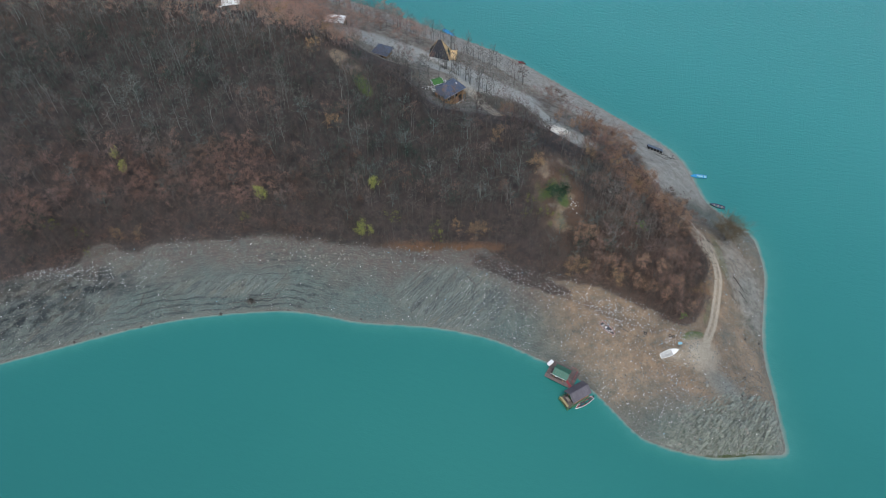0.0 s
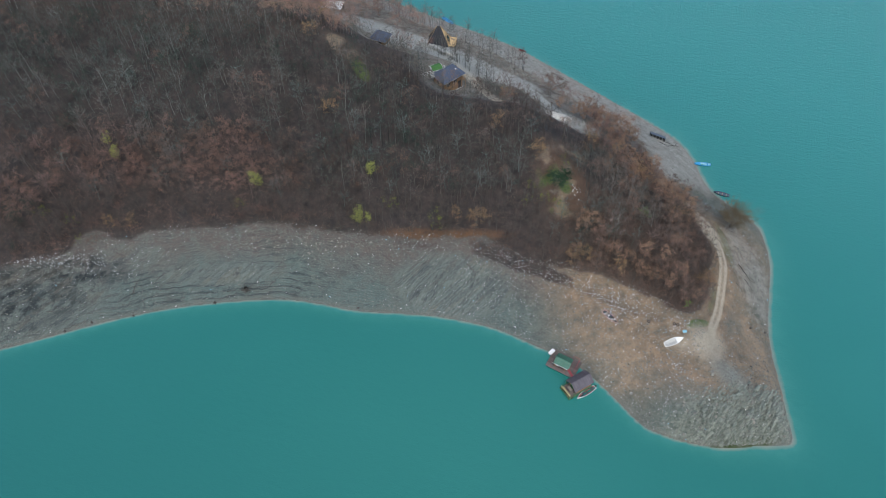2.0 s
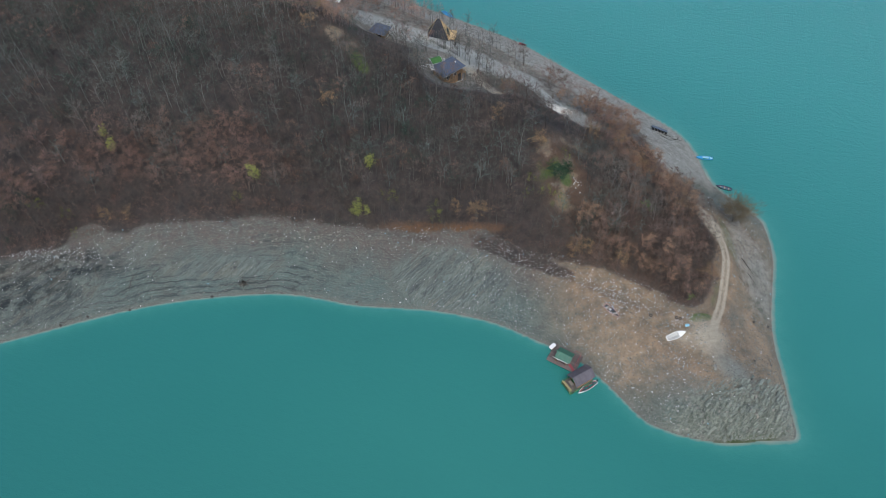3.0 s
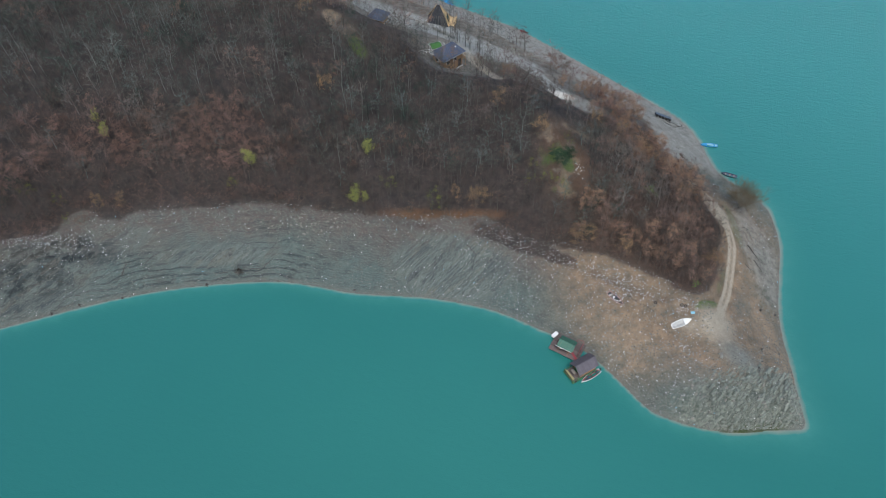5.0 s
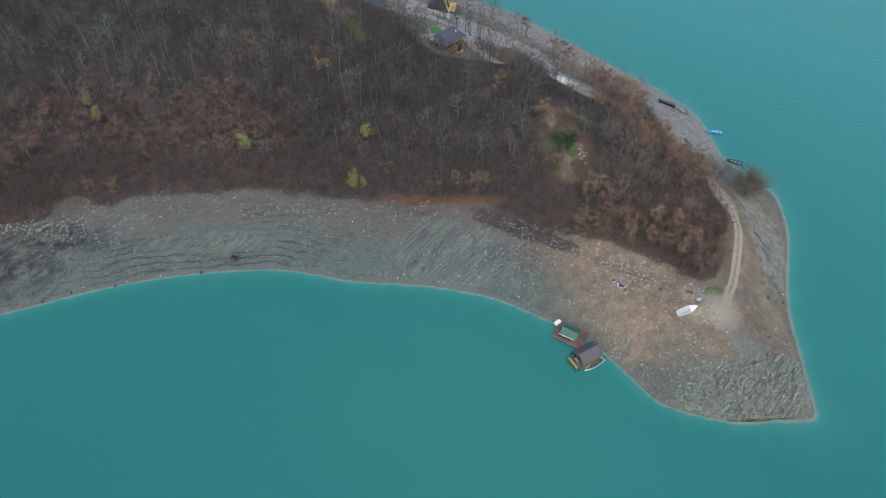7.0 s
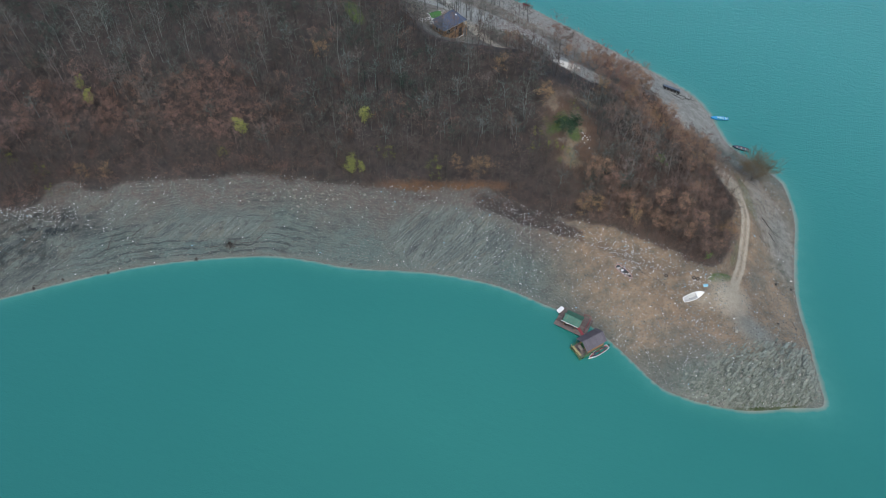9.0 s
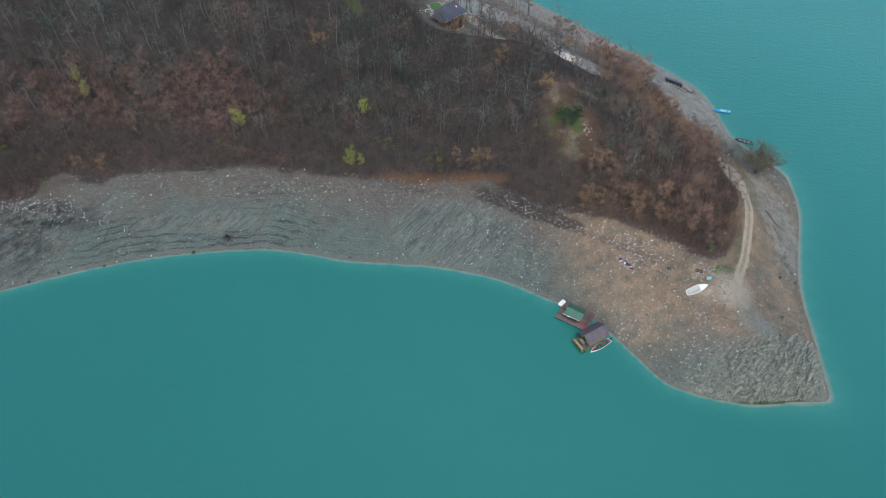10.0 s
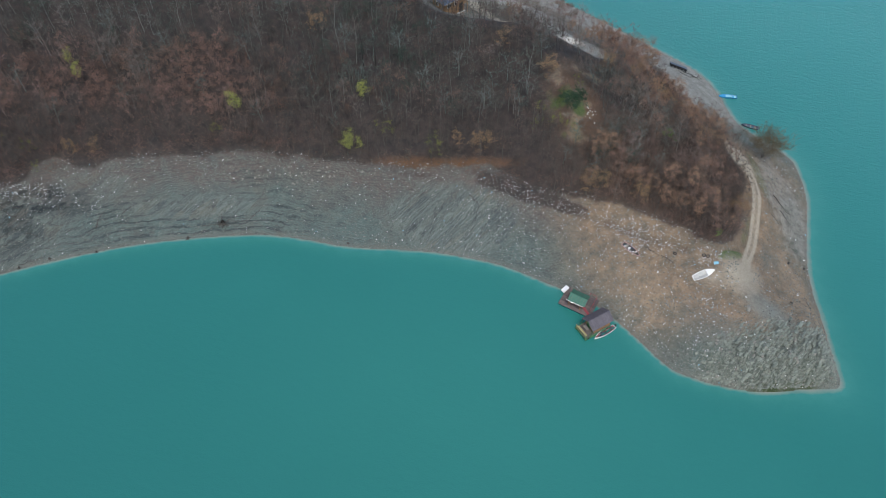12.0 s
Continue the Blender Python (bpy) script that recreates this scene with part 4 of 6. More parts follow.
row_of(grey_tree, [(-16.7, 112.3, 0.8), (-13.7, 117.6, 0.95), (-8.1, 118.3, 1.0), (12.9, 113.9, 0.95), (14.5, 106.5, 0.8), (33.7, 94.0, 0.9), (27.4, 93.0, 0.75), (0.5, 108.4, 0.8), (-35.1, 106.6, 0.8), (-53.4, 117.5, 0.9), (-68.4, 126, 0.9), (31.0, 98.6, 0.9), (36.2, 97.0, 0.8),
                   (29.0, 110.0, 0.8), (19.5, 117.2, 0.9), (-19.5, 120.5, 0.9), (-4.5, 112.2, 0.85), (-46.5, 110.0, 0.8), (-25.8, 114.4, 0.85), (-90.0, 118.0, 0.9), (-61.0, 108.8, 0.8), (7.5, 108.0, 0.85), (-73.5, 104.5, 0.8), (5.5, 122.0, 0.9), (-31.0, 125.0, 0.9), (-44.0, 128.0, 0.9), (22.5, 96.5, 0.7), (38.5, 92.5, 0.7), (24.8, 99.2, 0.8), (16.5, 110.5, 0.9), (10.0, 111.5, 0.9), (-11.5, 107.0, 0.7), (-21.5, 104.5, 0.7), (-57.0, 112.5, 0.8), (-80.0, 109.5, 0.8), (-38.0, 117.5, 0.9), (28.0, 122.5, 0.8), (34.5, 109.5, 0.8), (41.5, 103.0, 0.8), (-95.0, 106.0, 0.8), (-64.0, 120.5, 0.9), (3.5, 116.0, 0.9), (-2.5, 122.5, 0.9), (-9.5, 126.5, 0.9)])
ivy_tree = tree_thing("ivy_tree", tree_shape(112, 5.4, 1.3, limbs=10, subs=4, twigs=5, leaf=420, leaf_size=0.085, first=0.12), tree_material("ivy_leaves", (0.026, 0.05, 0.04), (0.06, 0.10, 0.078), (0.04, 0.07, 0.055)), TWIG, "bare tree clad in dark green ivy within the wood", "tree", "ivy-clad trees in the wood", lush=-0.2)
ivy_rng = np.random.RandomState(44)
ivy_spots = []
for cx, cy, sx, sy, n in ((-7, 121, 5, 4, 16), (-85, 125, 14, 9, 26), (-55, 130, 16, 6, 22), (-62, 138, 18, 2.5, 16), (-18, 128, 7, 4, 8), (-2, 112, 6, 3, 6), (30, 95, 4, 2, 4), (-84, 97, 5, 2.5, 5)):
    for _ in range(n):
        x, y = ivy_rng.normal(cx, sx), ivy_rng.normal(cy, sy)
        if float(lookup(wood_d, x, y)) > 1.0 and x > -96 - 0.26 * (y - 92):
            ivy_spots.append((x, y, ivy_rng.uniform(0.65, 1.1)))
row_of(ivy_tree, ivy_spots)
evergreen = tree_thing("evergreen_bush", tree_shape(107, 3.4, 2.2, limbs=16, subs=4, twigs=4, leaf=1100, first=0.08, leaf_size=0.16), EVERGREEN, TWIG, "dark evergreen bush beside the rubble clearing", "bush", "dark evergreens")
row_of(evergreen, [(25.0, 105.8, 0.85), (23.6, 107.4, 0.6), (26.4, 107.6, 0.6)])
green_bush = tree_thing("green_bush", tree_shape(108, 2.4, 1.2, limbs=8, subs=3, twigs=4, leaf=260, first=0.1, stems=2, leaf_size=0.15), tree_material("fresh_green_leaves", (0.07, 0.16, 0.03), (0.16, 0.30, 0.06), (0.1, 0.2, 0.05)), TWIG, "small fresh green bush among brown oaks", "bush", "green bushes")
row_of(green_bush, [(41.4, 97.8, 0.9), (47.6, 78.9, 0.6)])
willow = tree_thing("willow_bush", tree_shape(109, 4.8, 3.0, limbs=99, subs=6, twigs=12, leaf=0, first=0.12, stems=11, rise=1.0, twig_width=0.014, girth=1.8), None, WILLOW, "big bare many-stemmed willow bush with straw-coloured twigs", "bush", bark=DRIFT)
stand(willow, 63.2, 102.4, 0, 1.08)
dead_tree = tree_thing("dead_tree", tree_shape(110, 6.0, 1.2, limbs=6, subs=2, twigs=2, first=0.4), None, TWIG, "thin leaning dead tree at the edge of the beach", "tree", bark=DRIFT)
dead_tree.matrix_world = pose(60.4, 110.4, float(ground(60.4, 110.4)), 0, 28, -20) @ Matrix.Scale(0.8, 4)
row_tree = tree_thing("lakeside_tree", tree_shape(111, 8.2, 1.5, limbs=11, subs=4, twigs=9, leaf=12, first=0.25), RUST, TWIG, "slender bare tree in a thin row above the far shore", "tree", "row of slender trees by the far shore", tone=0.3, lush=0.5)
row_rng = np.random.RandomState(31)
row_spots = []
for k in range(64):
    u = k / 64
    x = 22 - 72 * u + row_rng.uniform(-1, 1)
    y = 164 + 42 * u + row_rng.uniform(-1.5, 1.5)
    sd = float(lookup(shore_d, x, y))
    y -= max(0.0, (9.5 + 5.0 * float(step(-12, 2, x)) - sd)) * 1.1
    row_spots.append((x, y, row_rng.uniform(0.7, 1.05)))
for k in range(26):
    u = k / 26
    row_spots.append((13 - 14 * u + row_rng.uniform(-0.8, 0.8), 146.5 + 11.5 * u + row_rng.uniform(-0.6, 0.6), row_rng.uniform(0.7, 1.0)))
row_of(row_tree, row_spots)
sapling = tree_thing("sapling", tree_shape(113, 4.2, 0.9, limbs=12, subs=4, twigs=7, leaf=0, first=0.1, stems=3, rise=1.6), None, TWIG, "thin upright grey saplings in a dense thicket below the lane", "sapling", "thicket of saplings by the lane", tone=0.1, lush=0.35)
thicket = []
for k in range(70):
    u = row_rng.uniform()
    x, y = 11.0 + 16.0 * u + row_rng.normal() * 0.5, 147.2 - 14.5 * u + row_rng.normal() * 0.5
    thicket.append((x - 1.9 - row_rng.uniform(0, 2.6), y - 2.3 - row_rng.uniform(0, 2.2), row_rng.uniform(0.65, 1.05)))
brown_sapling = tree_thing("brown_sapling", tree_shape(114, 4.6, 0.8, limbs=12, subs=4, twigs=7, leaf=60, leaf_size=0.07, first=0.1, stems=3, rise=1.7), RUST, TWIG, "slim upright brown sapling in the headland thicket", "sapling", "thicket of brown saplings on the knoll", tone=0.75, lush=0.1)
knoll = [(x, y, row_rng.uniform(0.6, 1.0)) for x, y in row_rng.uniform((34, 77.5), (54.5, 100), (260, 2)) if float(lookup(wood_d, x, y)) > 0.4]
row_of(brown_sapling, knoll[:110])
row_of(sapling, [(x, y, z) for x, y, z in thicket if float(lookup(road_d, x, y)) > 1.6])


# ---- small tools for built things ----
def part(name, bm, material, parent, label=""):
    """One mesh object out of a bmesh, under a thing or a part."""
    me = bpy.data.meshes.new(name)
    bm.to_mesh(me)
    bm.free()
    me.materials.append(material)
    ob = new(name, me)
    ob.parent = parent
    return tagged(ob, label)


def same_part(ob, m, parent):
    """Another piece on the same mesh."""
    twin = new(ob.name.split(".")[0], ob.data)
    twin.parent, twin.matrix_basis = parent, m
    return twin


def box(sx, sy, sz, at=(0, 0, 0), turn=(0, 0, 0), bevel=0.015, bm=None):
    bm = bm or bmesh.new()
    made = bmesh.ops.create_cube(bm, size=1.0, matrix=pose(*at, *turn) @ Matrix.Diagonal((sx, sy, sz, 1)))
    if bevel:
        edges = {e for v in made["verts"] for e in v.link_edges}
        bmesh.ops.bevel(bm, geom=list(edges), offset=min(bevel, 0.3 * min(sx, sy, sz)), segments=1, affect="EDGES")
    return bm


def rod(a, b, r, sides=8, bm=None):
    bm = bm or bmesh.new()
    a, b = Vector(a), Vector(b)
    m = Matrix.Translation((a + b) / 2) @ (b - a).to_track_quat("Z", "Y").to_matrix().to_4x4()
    bmesh.ops.create_cone(bm, cap_ends=True, segments=sides, radius1=r, radius2=r, depth=(b - a).length, matrix=m)
    return bm


def slab(points, thick):
    """A flat plate with the given corners (any number, one plane), of that thickness downwards along its normal."""
    bm = bmesh.new()
    face = bm.faces.new([bm.verts.new(p) for p in points])
    face.normal_update()
    if face.normal.z < 0:
        face.normal_flip()
        face.normal_update()
    n = face.normal.copy()
    made = bmesh.ops.extrude_face_region(bm, geom=[face])
    for v in made["geom"]:
        if isinstance(v, bmesh.types.BMVert):
            v.co += n * thick
    bmesh.ops.recalc_face_normals(bm, faces=bm.faces)
    return bm


def empty(name, m, label, category, group=""):
    ob = new(name)
    ob.matrix_world = m
    return tagged(ob, label, category, group)


# ---- boats ----
def hull_rings(length, beam, depth, transom=0.7, shrink=0.0, lift=0.0):
    """Cross-sections from stern to bow; each has five points from rim to rim."""
    rings = []
    for i in range(9):
        u = i / 8
        half = 0.5 * beam * (transom + (1 - transom) * math.sin(min(u / 0.45, 1) * math.pi / 2)) * (1 - max(0, (u - 0.45) / 0.55) ** 2.3)
        half = max(half - shrink, 0.012)
        rim = depth * (0.85 + 0.32 * u ** 2.2)
        keel = lift + depth * 0.5 * max(0, (u - 0.7) / 0.3) ** 2
        x = length * (u - 0.5) - shrink * (1 if u > 0.9 else -1 if u < 0.1 else 0)
        rings.append([(x, -half, rim), (x, -0.82 * half, 0.35 * rim + lift), (x, 0, keel), (x, 0.82 * half, 0.35 * rim + lift), (x, half, rim)])
    return rings


def skin(bm, rings, flip=False):
    rows = [[bm.verts.new(p) for p in r] for r in rings]
    for a, b in zip(rows, rows[1:]):
        for k in range(4):
            loop = [a[k], b[k], b[k + 1], a[k + 1]]
            bm.faces.new(loop[::-1] if flip else loop)
    bm.faces.new(rows[0] if not flip else rows[0][::-1])
    return rows


def boat(name, m, length, beam, depth, hull_mat, inner_mat, seat_mat, label, rim_mat=None, seats=2, foredeck=False, motor=False, load=None):
    ob = empty(name, m, label, "boat", "boats by the lake")
    bm = bmesh.new()
    skin(bm, hull_rings(length, beam, depth))
    bmesh.ops.recalc_face_normals(bm, faces=bm.faces)
    part("hull", bm, hull_mat, ob)
    bm = bmesh.new()
    skin(bm, hull_rings(length, beam, depth, shrink=0.05, lift=0.07))
    bmesh.ops.recalc_face_normals(bm, faces=bm.faces)
    bmesh.ops.reverse_faces(bm, faces=bm.faces)
    part("liner", bm, inner_mat, ob)
    bm = bmesh.new()
    a, b = hull_rings(length, beam, depth), hull_rings(length, beam, depth, shrink=0.09)
    for side in (0, 4):
        for i in range(8):
            quad = [a[i][side], a[i + 1][side], b[i + 1][side], b[i][side]]
            bm.faces.new([bm.verts.new((x, y, z + 0.012)) for x, y, z in quad])
    quad = [a[0][0], a[0][4], b[0][4], b[0][0]]
    bm.faces.new([bm.verts.new((x, y, z + 0.012)) for x, y, z in quad])
    bmesh.ops.remove_doubles(bm, verts=bm.verts, dist=0.003)
    bmesh.ops.recalc_face_normals(bm, faces=bm.faces)
    bmesh.ops.solidify(bm, geom=bm.faces[:], thickness=0.03)
    part("gunwale", bm, rim_mat or hull_mat, ob)
    for k in range(seats):
        x = length * (-0.30 + 0.52 * k / max(1, seats - 1)) if seats > 1 else -0.1 * length
        part("thwart", box(0.26, beam * 0.86 * (1 - 0.25 * (x > 0.1 * length)), 0.035, (x, 0, depth * 0.62)), seat_mat, ob)
    if foredeck:
        rings = hull_rings(length, beam, depth, shrink=0.02)
        bm = bmesh.new()
        rows = [[bm.verts.new((r[k][0], r[k][1], r[k][2] + 0.02)) for k in (0, 4)] for r in rings[5:]]
        for p, q in zip(rows, rows[1:]):
            bm.faces.new([p[0], q[0], q[1], p[1]])
        bmesh.ops.recalc_face_normals(bm, faces=bm.faces)
        part("foredeck", bm, hull_mat, ob)
    if motor:
        bm = box(0.3, 0.24, 0.34, (-length * 0.5 - 0.12, 0, depth + 0.18), bevel=0.06)
        rod((-length * 0.5 - 0.12, 0, depth), (-length * 0.5 - 0.16, 0, -0.25), 0.05, bm=bm)
        part("outboard_motor", bm, RUBBER, ob, "small black outboard motor")
    if load:
        r = random.Random(len(label))
        for k in range(load):
            s = r.uniform(0.16, 0.4)
            part("cargo", box(s * 1.3, s, s * 0.7, (r.uniform(-0.38, 0.25) * length, r.uniform(-0.26, 0.26) * beam, depth * 0.45 + 0.1 * r.random()), (r.uniform(-20, 20), r.uniform(-20, 20), r.uniform(0, 90)), 0.04),
                 r.choice((DRIFT, PALE_WOOD, FADED_PINK, NAVY, OFF_WHITE, PLASTIC_WHITE)), ob)
    return ob


def on_slope(x, y, turn, lift=0.0):
    """A pose on the ground that follows its slope."""
    e = 0.8
    n = Vector((float(ground(x - e, y) - ground(x + e, y)) / (2 * e), float(ground(x, y - e) - ground(x, y + e)) / (2 * e), 1)).normalized()
    tilt = Vector((0, 0, 1)).rotation_difference(n).to_matrix().to_4x4()
    return Matrix.Translation((x, y, float(ground(x, y)) + lift)) @ tilt @ pose(0, 0, 0, 0, 0, turn)


boat("motorboat", on_slope(44.15, 72.2, 14, 0.02), 3.8, 1.4, 0.52, WHITE, OFF_WHITE, OFF_WHITE, "white fibreglass boat pulled up on the brown bank by the track", seats=2, foredeck=True)
boat("rowboat", on_slope(33.2, 78.7, -50, 0.0), 3.9, 1.2, 0.42, PALE_WOOD, DRIFT, PALE_WOOD, "old grey wooden rowboat with faded pink rim filled with junk", rim_mat=FADED_PINK, seats=2, load=26)
boat("moored_boat", pose(27.32, 64.95, -0.14, 0, 0, 213), 4.5, 1.2, 0.48, WHITE, RED, DRIFT, "white boat with red inside moored at the floating cabin", rim_mat=PALE_BLUE_WHITE, seats=3, motor=True, load=5)
boat("blue_boat", pose(64.5, 127.6, -0.12, 0, 2, 172), 4.0, 1.25, 0.48, BLUE, PALE_BLUE, BLUE, "bright blue boat with pale inside floating at the far shore", seats=2, foredeck=True)
boat("dark_boat", pose(66.7, 117.4, -0.1, 0, 0, 158), 3.6, 1.2, 0.45, NAVY, SLATE, PALE_WOOD, "dark blue boat with grey inside floating at the far shore", seats=3)
boat("red_boat", on_slope(23.9, 175.4, 39, 0.05), 4.6, 1.3, 0.48, RED, NAVY, RED, "dark red boat lying at the edge of the far beach", seats=3)
boat("long_blue_boat", pose(1.9, 190.4, -0.05, 0, 0, -50), 5.2, 1.3, 0.5, BLUE, BLUE, BLUE, "long bright blue boat at the far shore below the cabins", seats=2, foredeck=True)

# A grey pontoon raft on drums, stranded on the far beach.
raft = empty("pontoon_raft", on_slope(54.0, 134.7, -12, 0.0), "blue-grey pontoon raft on black drums stranded on the beach", "raft")
for k in range(9):
    piece = part("board", box(0.42, 1.5, 0.06, (0, 0, 0), bevel=0.01), SLATE, raft) if k == 0 else same_part(piece, Matrix.Identity(4), raft)
    piece.matrix_basis = pose(-1.85 + 0.46 * k, 0, 0.62)
for k in range(5):
    for side in (-0.6, 0.6):
        part("drum", rod((-1.7 + 0.85 * k, side - 0.32, 0.3), (-1.7 + 0.85 * k, side + 0.32, 0.3), 0.29, 10), RUBBER, raft)


# ---- the floating deck and cabin ----
def boards(parent, name, length, width, top, mat, wide=0.24, gap=0.02, at=(0, 0)):
    """Planks side by side along x, each a piece of its own on one mesh."""
    n = round(width / wide)
    first = None
    for k in range(n):
        y = at[1] - width / 2 + (k + 0.5) * width / n
        m = pose(at[0], y, top)
        if first is None:
            first = part(name, box(length, width / n - gap, 0.045, bevel=0.008), mat, parent)
            first.matrix_basis = m
        else:
            same_part(first, m, parent)


deck = empty("floating_deck", pose(23.65, 71.15, 0.12, 0, 0, -31), "floating plank deck of red-brown boards moored at the bank", "deck")
boards(deck, "plank", 6.0, 4.3, 0.40, DECKING)
for y in (-1.9, 0, 1.9):
    part("beam", box(6.0, 0.14, 0.16, (0, y, 0.295)), DRIFT, deck)
for k in range(5):
    for y in (-1.7, 1.7):
        part("float_drum", rod((-2.1 + 1.05 * k - 0.4, y, 0.0), (-2.1 + 1.05 * k + 0.4, y, 0.0), 0.22, 10), NAVY, deck)
for x, y in ((2.5, 1.9), (2.5, 0.6), (2.5, -0.8), (1.2, 2.05)):
    part("post", box(0.09, 0.09, 0.9, (x, y, 0.87)), RED, deck)
part("rail", box(0.07, 2.8, 0.07, (2.5, 0.55, 1.3)), RED, deck)
part("rail", box(1.3, 0.07, 0.07, (1.85, 2.05, 1.3)), RED, deck)
part("gangplank", box(0.5, 2.2, 0.05, (2.0, -1.3, 0.46), (0, 0, 55)), RED, deck, "loose red-brown plank")

kiosk = empty("deck_hut", pose(23.1, 70.75, 0.54, 0, 0, -31), "small open hut with green sheet roof on the floating deck", "hut")
for x in (-1.05, 1.05):
    for y in (-0.95, 0.95):
        part("post", box(0.1, 0.1, 1.75, (x, y, 0.875)), TIMBER, kiosk)
part("wall", box(2.1, 0.06, 1.0, (0, 0.98, 0.5)), TIMBER, kiosk)
part("wall", box(0.06, 1.9, 1.0, (-1.08, 0, 0.5)), TIMBER, kiosk)
part("counter", box(1.5, 0.45, 0.06, (0, -0.6, 0.85)), PALE_WOOD, kiosk)
for k in range(6):
    x = -1.32 + 0.528 * k
    for side in (-1, 1):
        sheet = slab([(x, 0, 2.32), (x + 0.51, 0, 2.32), (x + 0.51, side * 1.32, 1.78), (x, side * 1.32, 1.78)], 0.03)
        part("roof_sheet", sheet, GREEN_ROOF, kiosk)
part("ridge_cap", box(3.2, 0.2, 0.05, (0, 0, 2.35)), GREEN_ROOF, kiosk)
for side in (-1, 1):
    part("fascia", box(3.2, 0.04, 0.1, (0, side * 1.33, 1.76)), PLASTIC_WHITE if side < 0 else GREEN_ROOF, kiosk, "pale eave board" if side < 0 else "")
part("notice_panel", box(0.42, 0.03, 0.3, (-0.45, -1.36, 1.68)), PLASTIC_WHITE, kiosk, "small white panel")

crate = empty("white_chest", pose(21.5, 73.7, 0.5, 0, 0, 42), "white plastic chest at the corner of the floating deck", "chest")
part("body", box(1.3, 0.68, 0.4, (0, 0, 0.2), bevel=0.06), PLASTIC_WHITE, crate)
part("lid", box(1.36, 0.74, 0.1, (0, 0, 0.45), bevel=0.04), PLASTIC_WHITE, crate)

cabin = empty("floating_cabin", pose(25.45, 66.05, 0.05, 0, 0, 30), "floating wooden cabin with brown gable roof and green and yellow porch", "cabin")
boards(cabin, "plank", 5.5, 2.9, 0.36, DECKING)
for y in (-1.25, 1.25):
    part("pontoon", rod((-2.7, y, 0.05), (2.7, y, 0.05), 0.26, 12), GREEN_PAINT, cabin)
    part("kerb", box(5.5, 0.1, 0.14, (0, y * 1.12, 0.42)), GREEN_PAINT, cabin)
part("kerb", box(0.1, 2.9, 0.14, (-2.72, 0, 0.42)), GREEN_PAINT, cabin)
part("side_wall", box(3.4, 0.08, 1.75, (0.95, -1.15, 1.26)), TIMBER, cabin)
part("side_wall", box(3.4, 0.08, 1.75, (0.95, 1.15, 1.26)), TIMBER, cabin)
for x, nm in ((-0.72, "front_wall"), (2.62, "back_wall")):
    bm = bmesh.new()
    outline = [(x, -1.15, 0.385), (x, 1.15, 0.385), (x, 1.15, 2.13), (x, 0, 2.85), (x, -1.15, 2.13)]
    f = bm.faces.new([bm.verts.new(p) for p in outline])
    bmesh.ops.solidify(bm, geom=[f], thickness=0.07)
    part(nm, bm, OCHRE_PAINT if nm == "front_wall" else TIMBER, cabin)
door = part("door", box(0.05, 0.75, 1.65, (-0.80, 0.35, 1.22)), GREEN_PAINT, cabin)
part("door_handle", rod((-0.85, 0.08, 1.2), (-0.85, 0.18, 1.2), 0.02), STEEL, door)
window = part("window_frame", box(0.05, 0.6, 0.55, (-0.80, -0.6, 1.5)), WHITE, cabin)
part("pane", box(0.03, 0.48, 0.43, (-0.822, -0.6, 1.5), bevel=0), PANE, window)
for k in range(8):
    x = -1.55 + 0.56 * k
    for side in (-1, 1):
        part("roof_sheet", slab([(x, 0, 3.02), (x + 0.545, 0, 3.02), (x + 0.545, side * 1.55, 1.98), (x, side * 1.55, 1.98)], 0.04), BROWN_ROOF, cabin)
part("ridge_cap", box(4.5, 0.22, 0.05, (0.69, 0, 3.06)), BROWN_ROOF, cabin)
for y in (-1.35, 1.35):
    part("porch_post", box(0.09, 0.09, 1.75, (-1.45, y, 1.26)), GREEN_PAINT, cabin)
    part("porch_post", box(0.09, 0.09, 0.85, (-2.65, y, 0.81)), GREEN_PAINT, cabin)
    part("rail", box(1.2, 0.07, 0.07, (-2.05, y, 1.22)), GREEN_PAINT, cabin)
part("rail", box(0.09, 2.7, 0.09, (-2.65, 0, 1.24)), OCHRE_PAINT, cabin, "yellow ochre rail")
for k in range(9):
    part("baluster", box(0.04, 0.06, 0.75, (-2.65, -1.2 + 0.3 * k, 0.78)), OCHRE_PAINT, cabin)
part("bench", box(0.42, 2.3, 0.06, (-2.36, 0, 0.82)), OCHRE_PAINT, cabin, "yellow ochre bench")
part("bench_back", box(0.05, 2.3, 0.35, (-2.58, 0, 1.0)), OCHRE_PAINT, cabin)
part("table", box(0.6, 1.1, 0.05, (-1.5, 0.1, 1.05)), PALE_WOOD, cabin)
for k in range(3):
    part("tyre_fender", rod((-2.1 + 2.0 * k, -1.53, 0.28), (-2.1 + 2.0 * k, -1.45, 0.28), 0.22, 12), RUBBER, cabin)


# ---- the houses above the far shore ----
def wall_boards(parent, sx, sy, base, top, mat):
    """Four walls of stacked boards, each board a piece of its own."""
    n = round((top - base) / 0.28)
    for side, (lx, ly, x, y) in enumerate(((sx, 0.12, 0, -sy / 2), (sx, 0.12, 0, sy / 2), (0.12, sy - 0.26, -sx / 2 + 0.06, 0), (0.12, sy - 0.26, sx / 2 - 0.06, 0))):
        first = None
        for k in range(n):
            m = pose(x, y, base + (k + 0.5) * (top - base) / n)
            if first is None:
                first = part("wall_board", box(lx, ly, (top - base) / n - 0.015, bevel=0.02), mat, parent)
                first.matrix_basis = m
            else:
                same_part(first, m, parent)


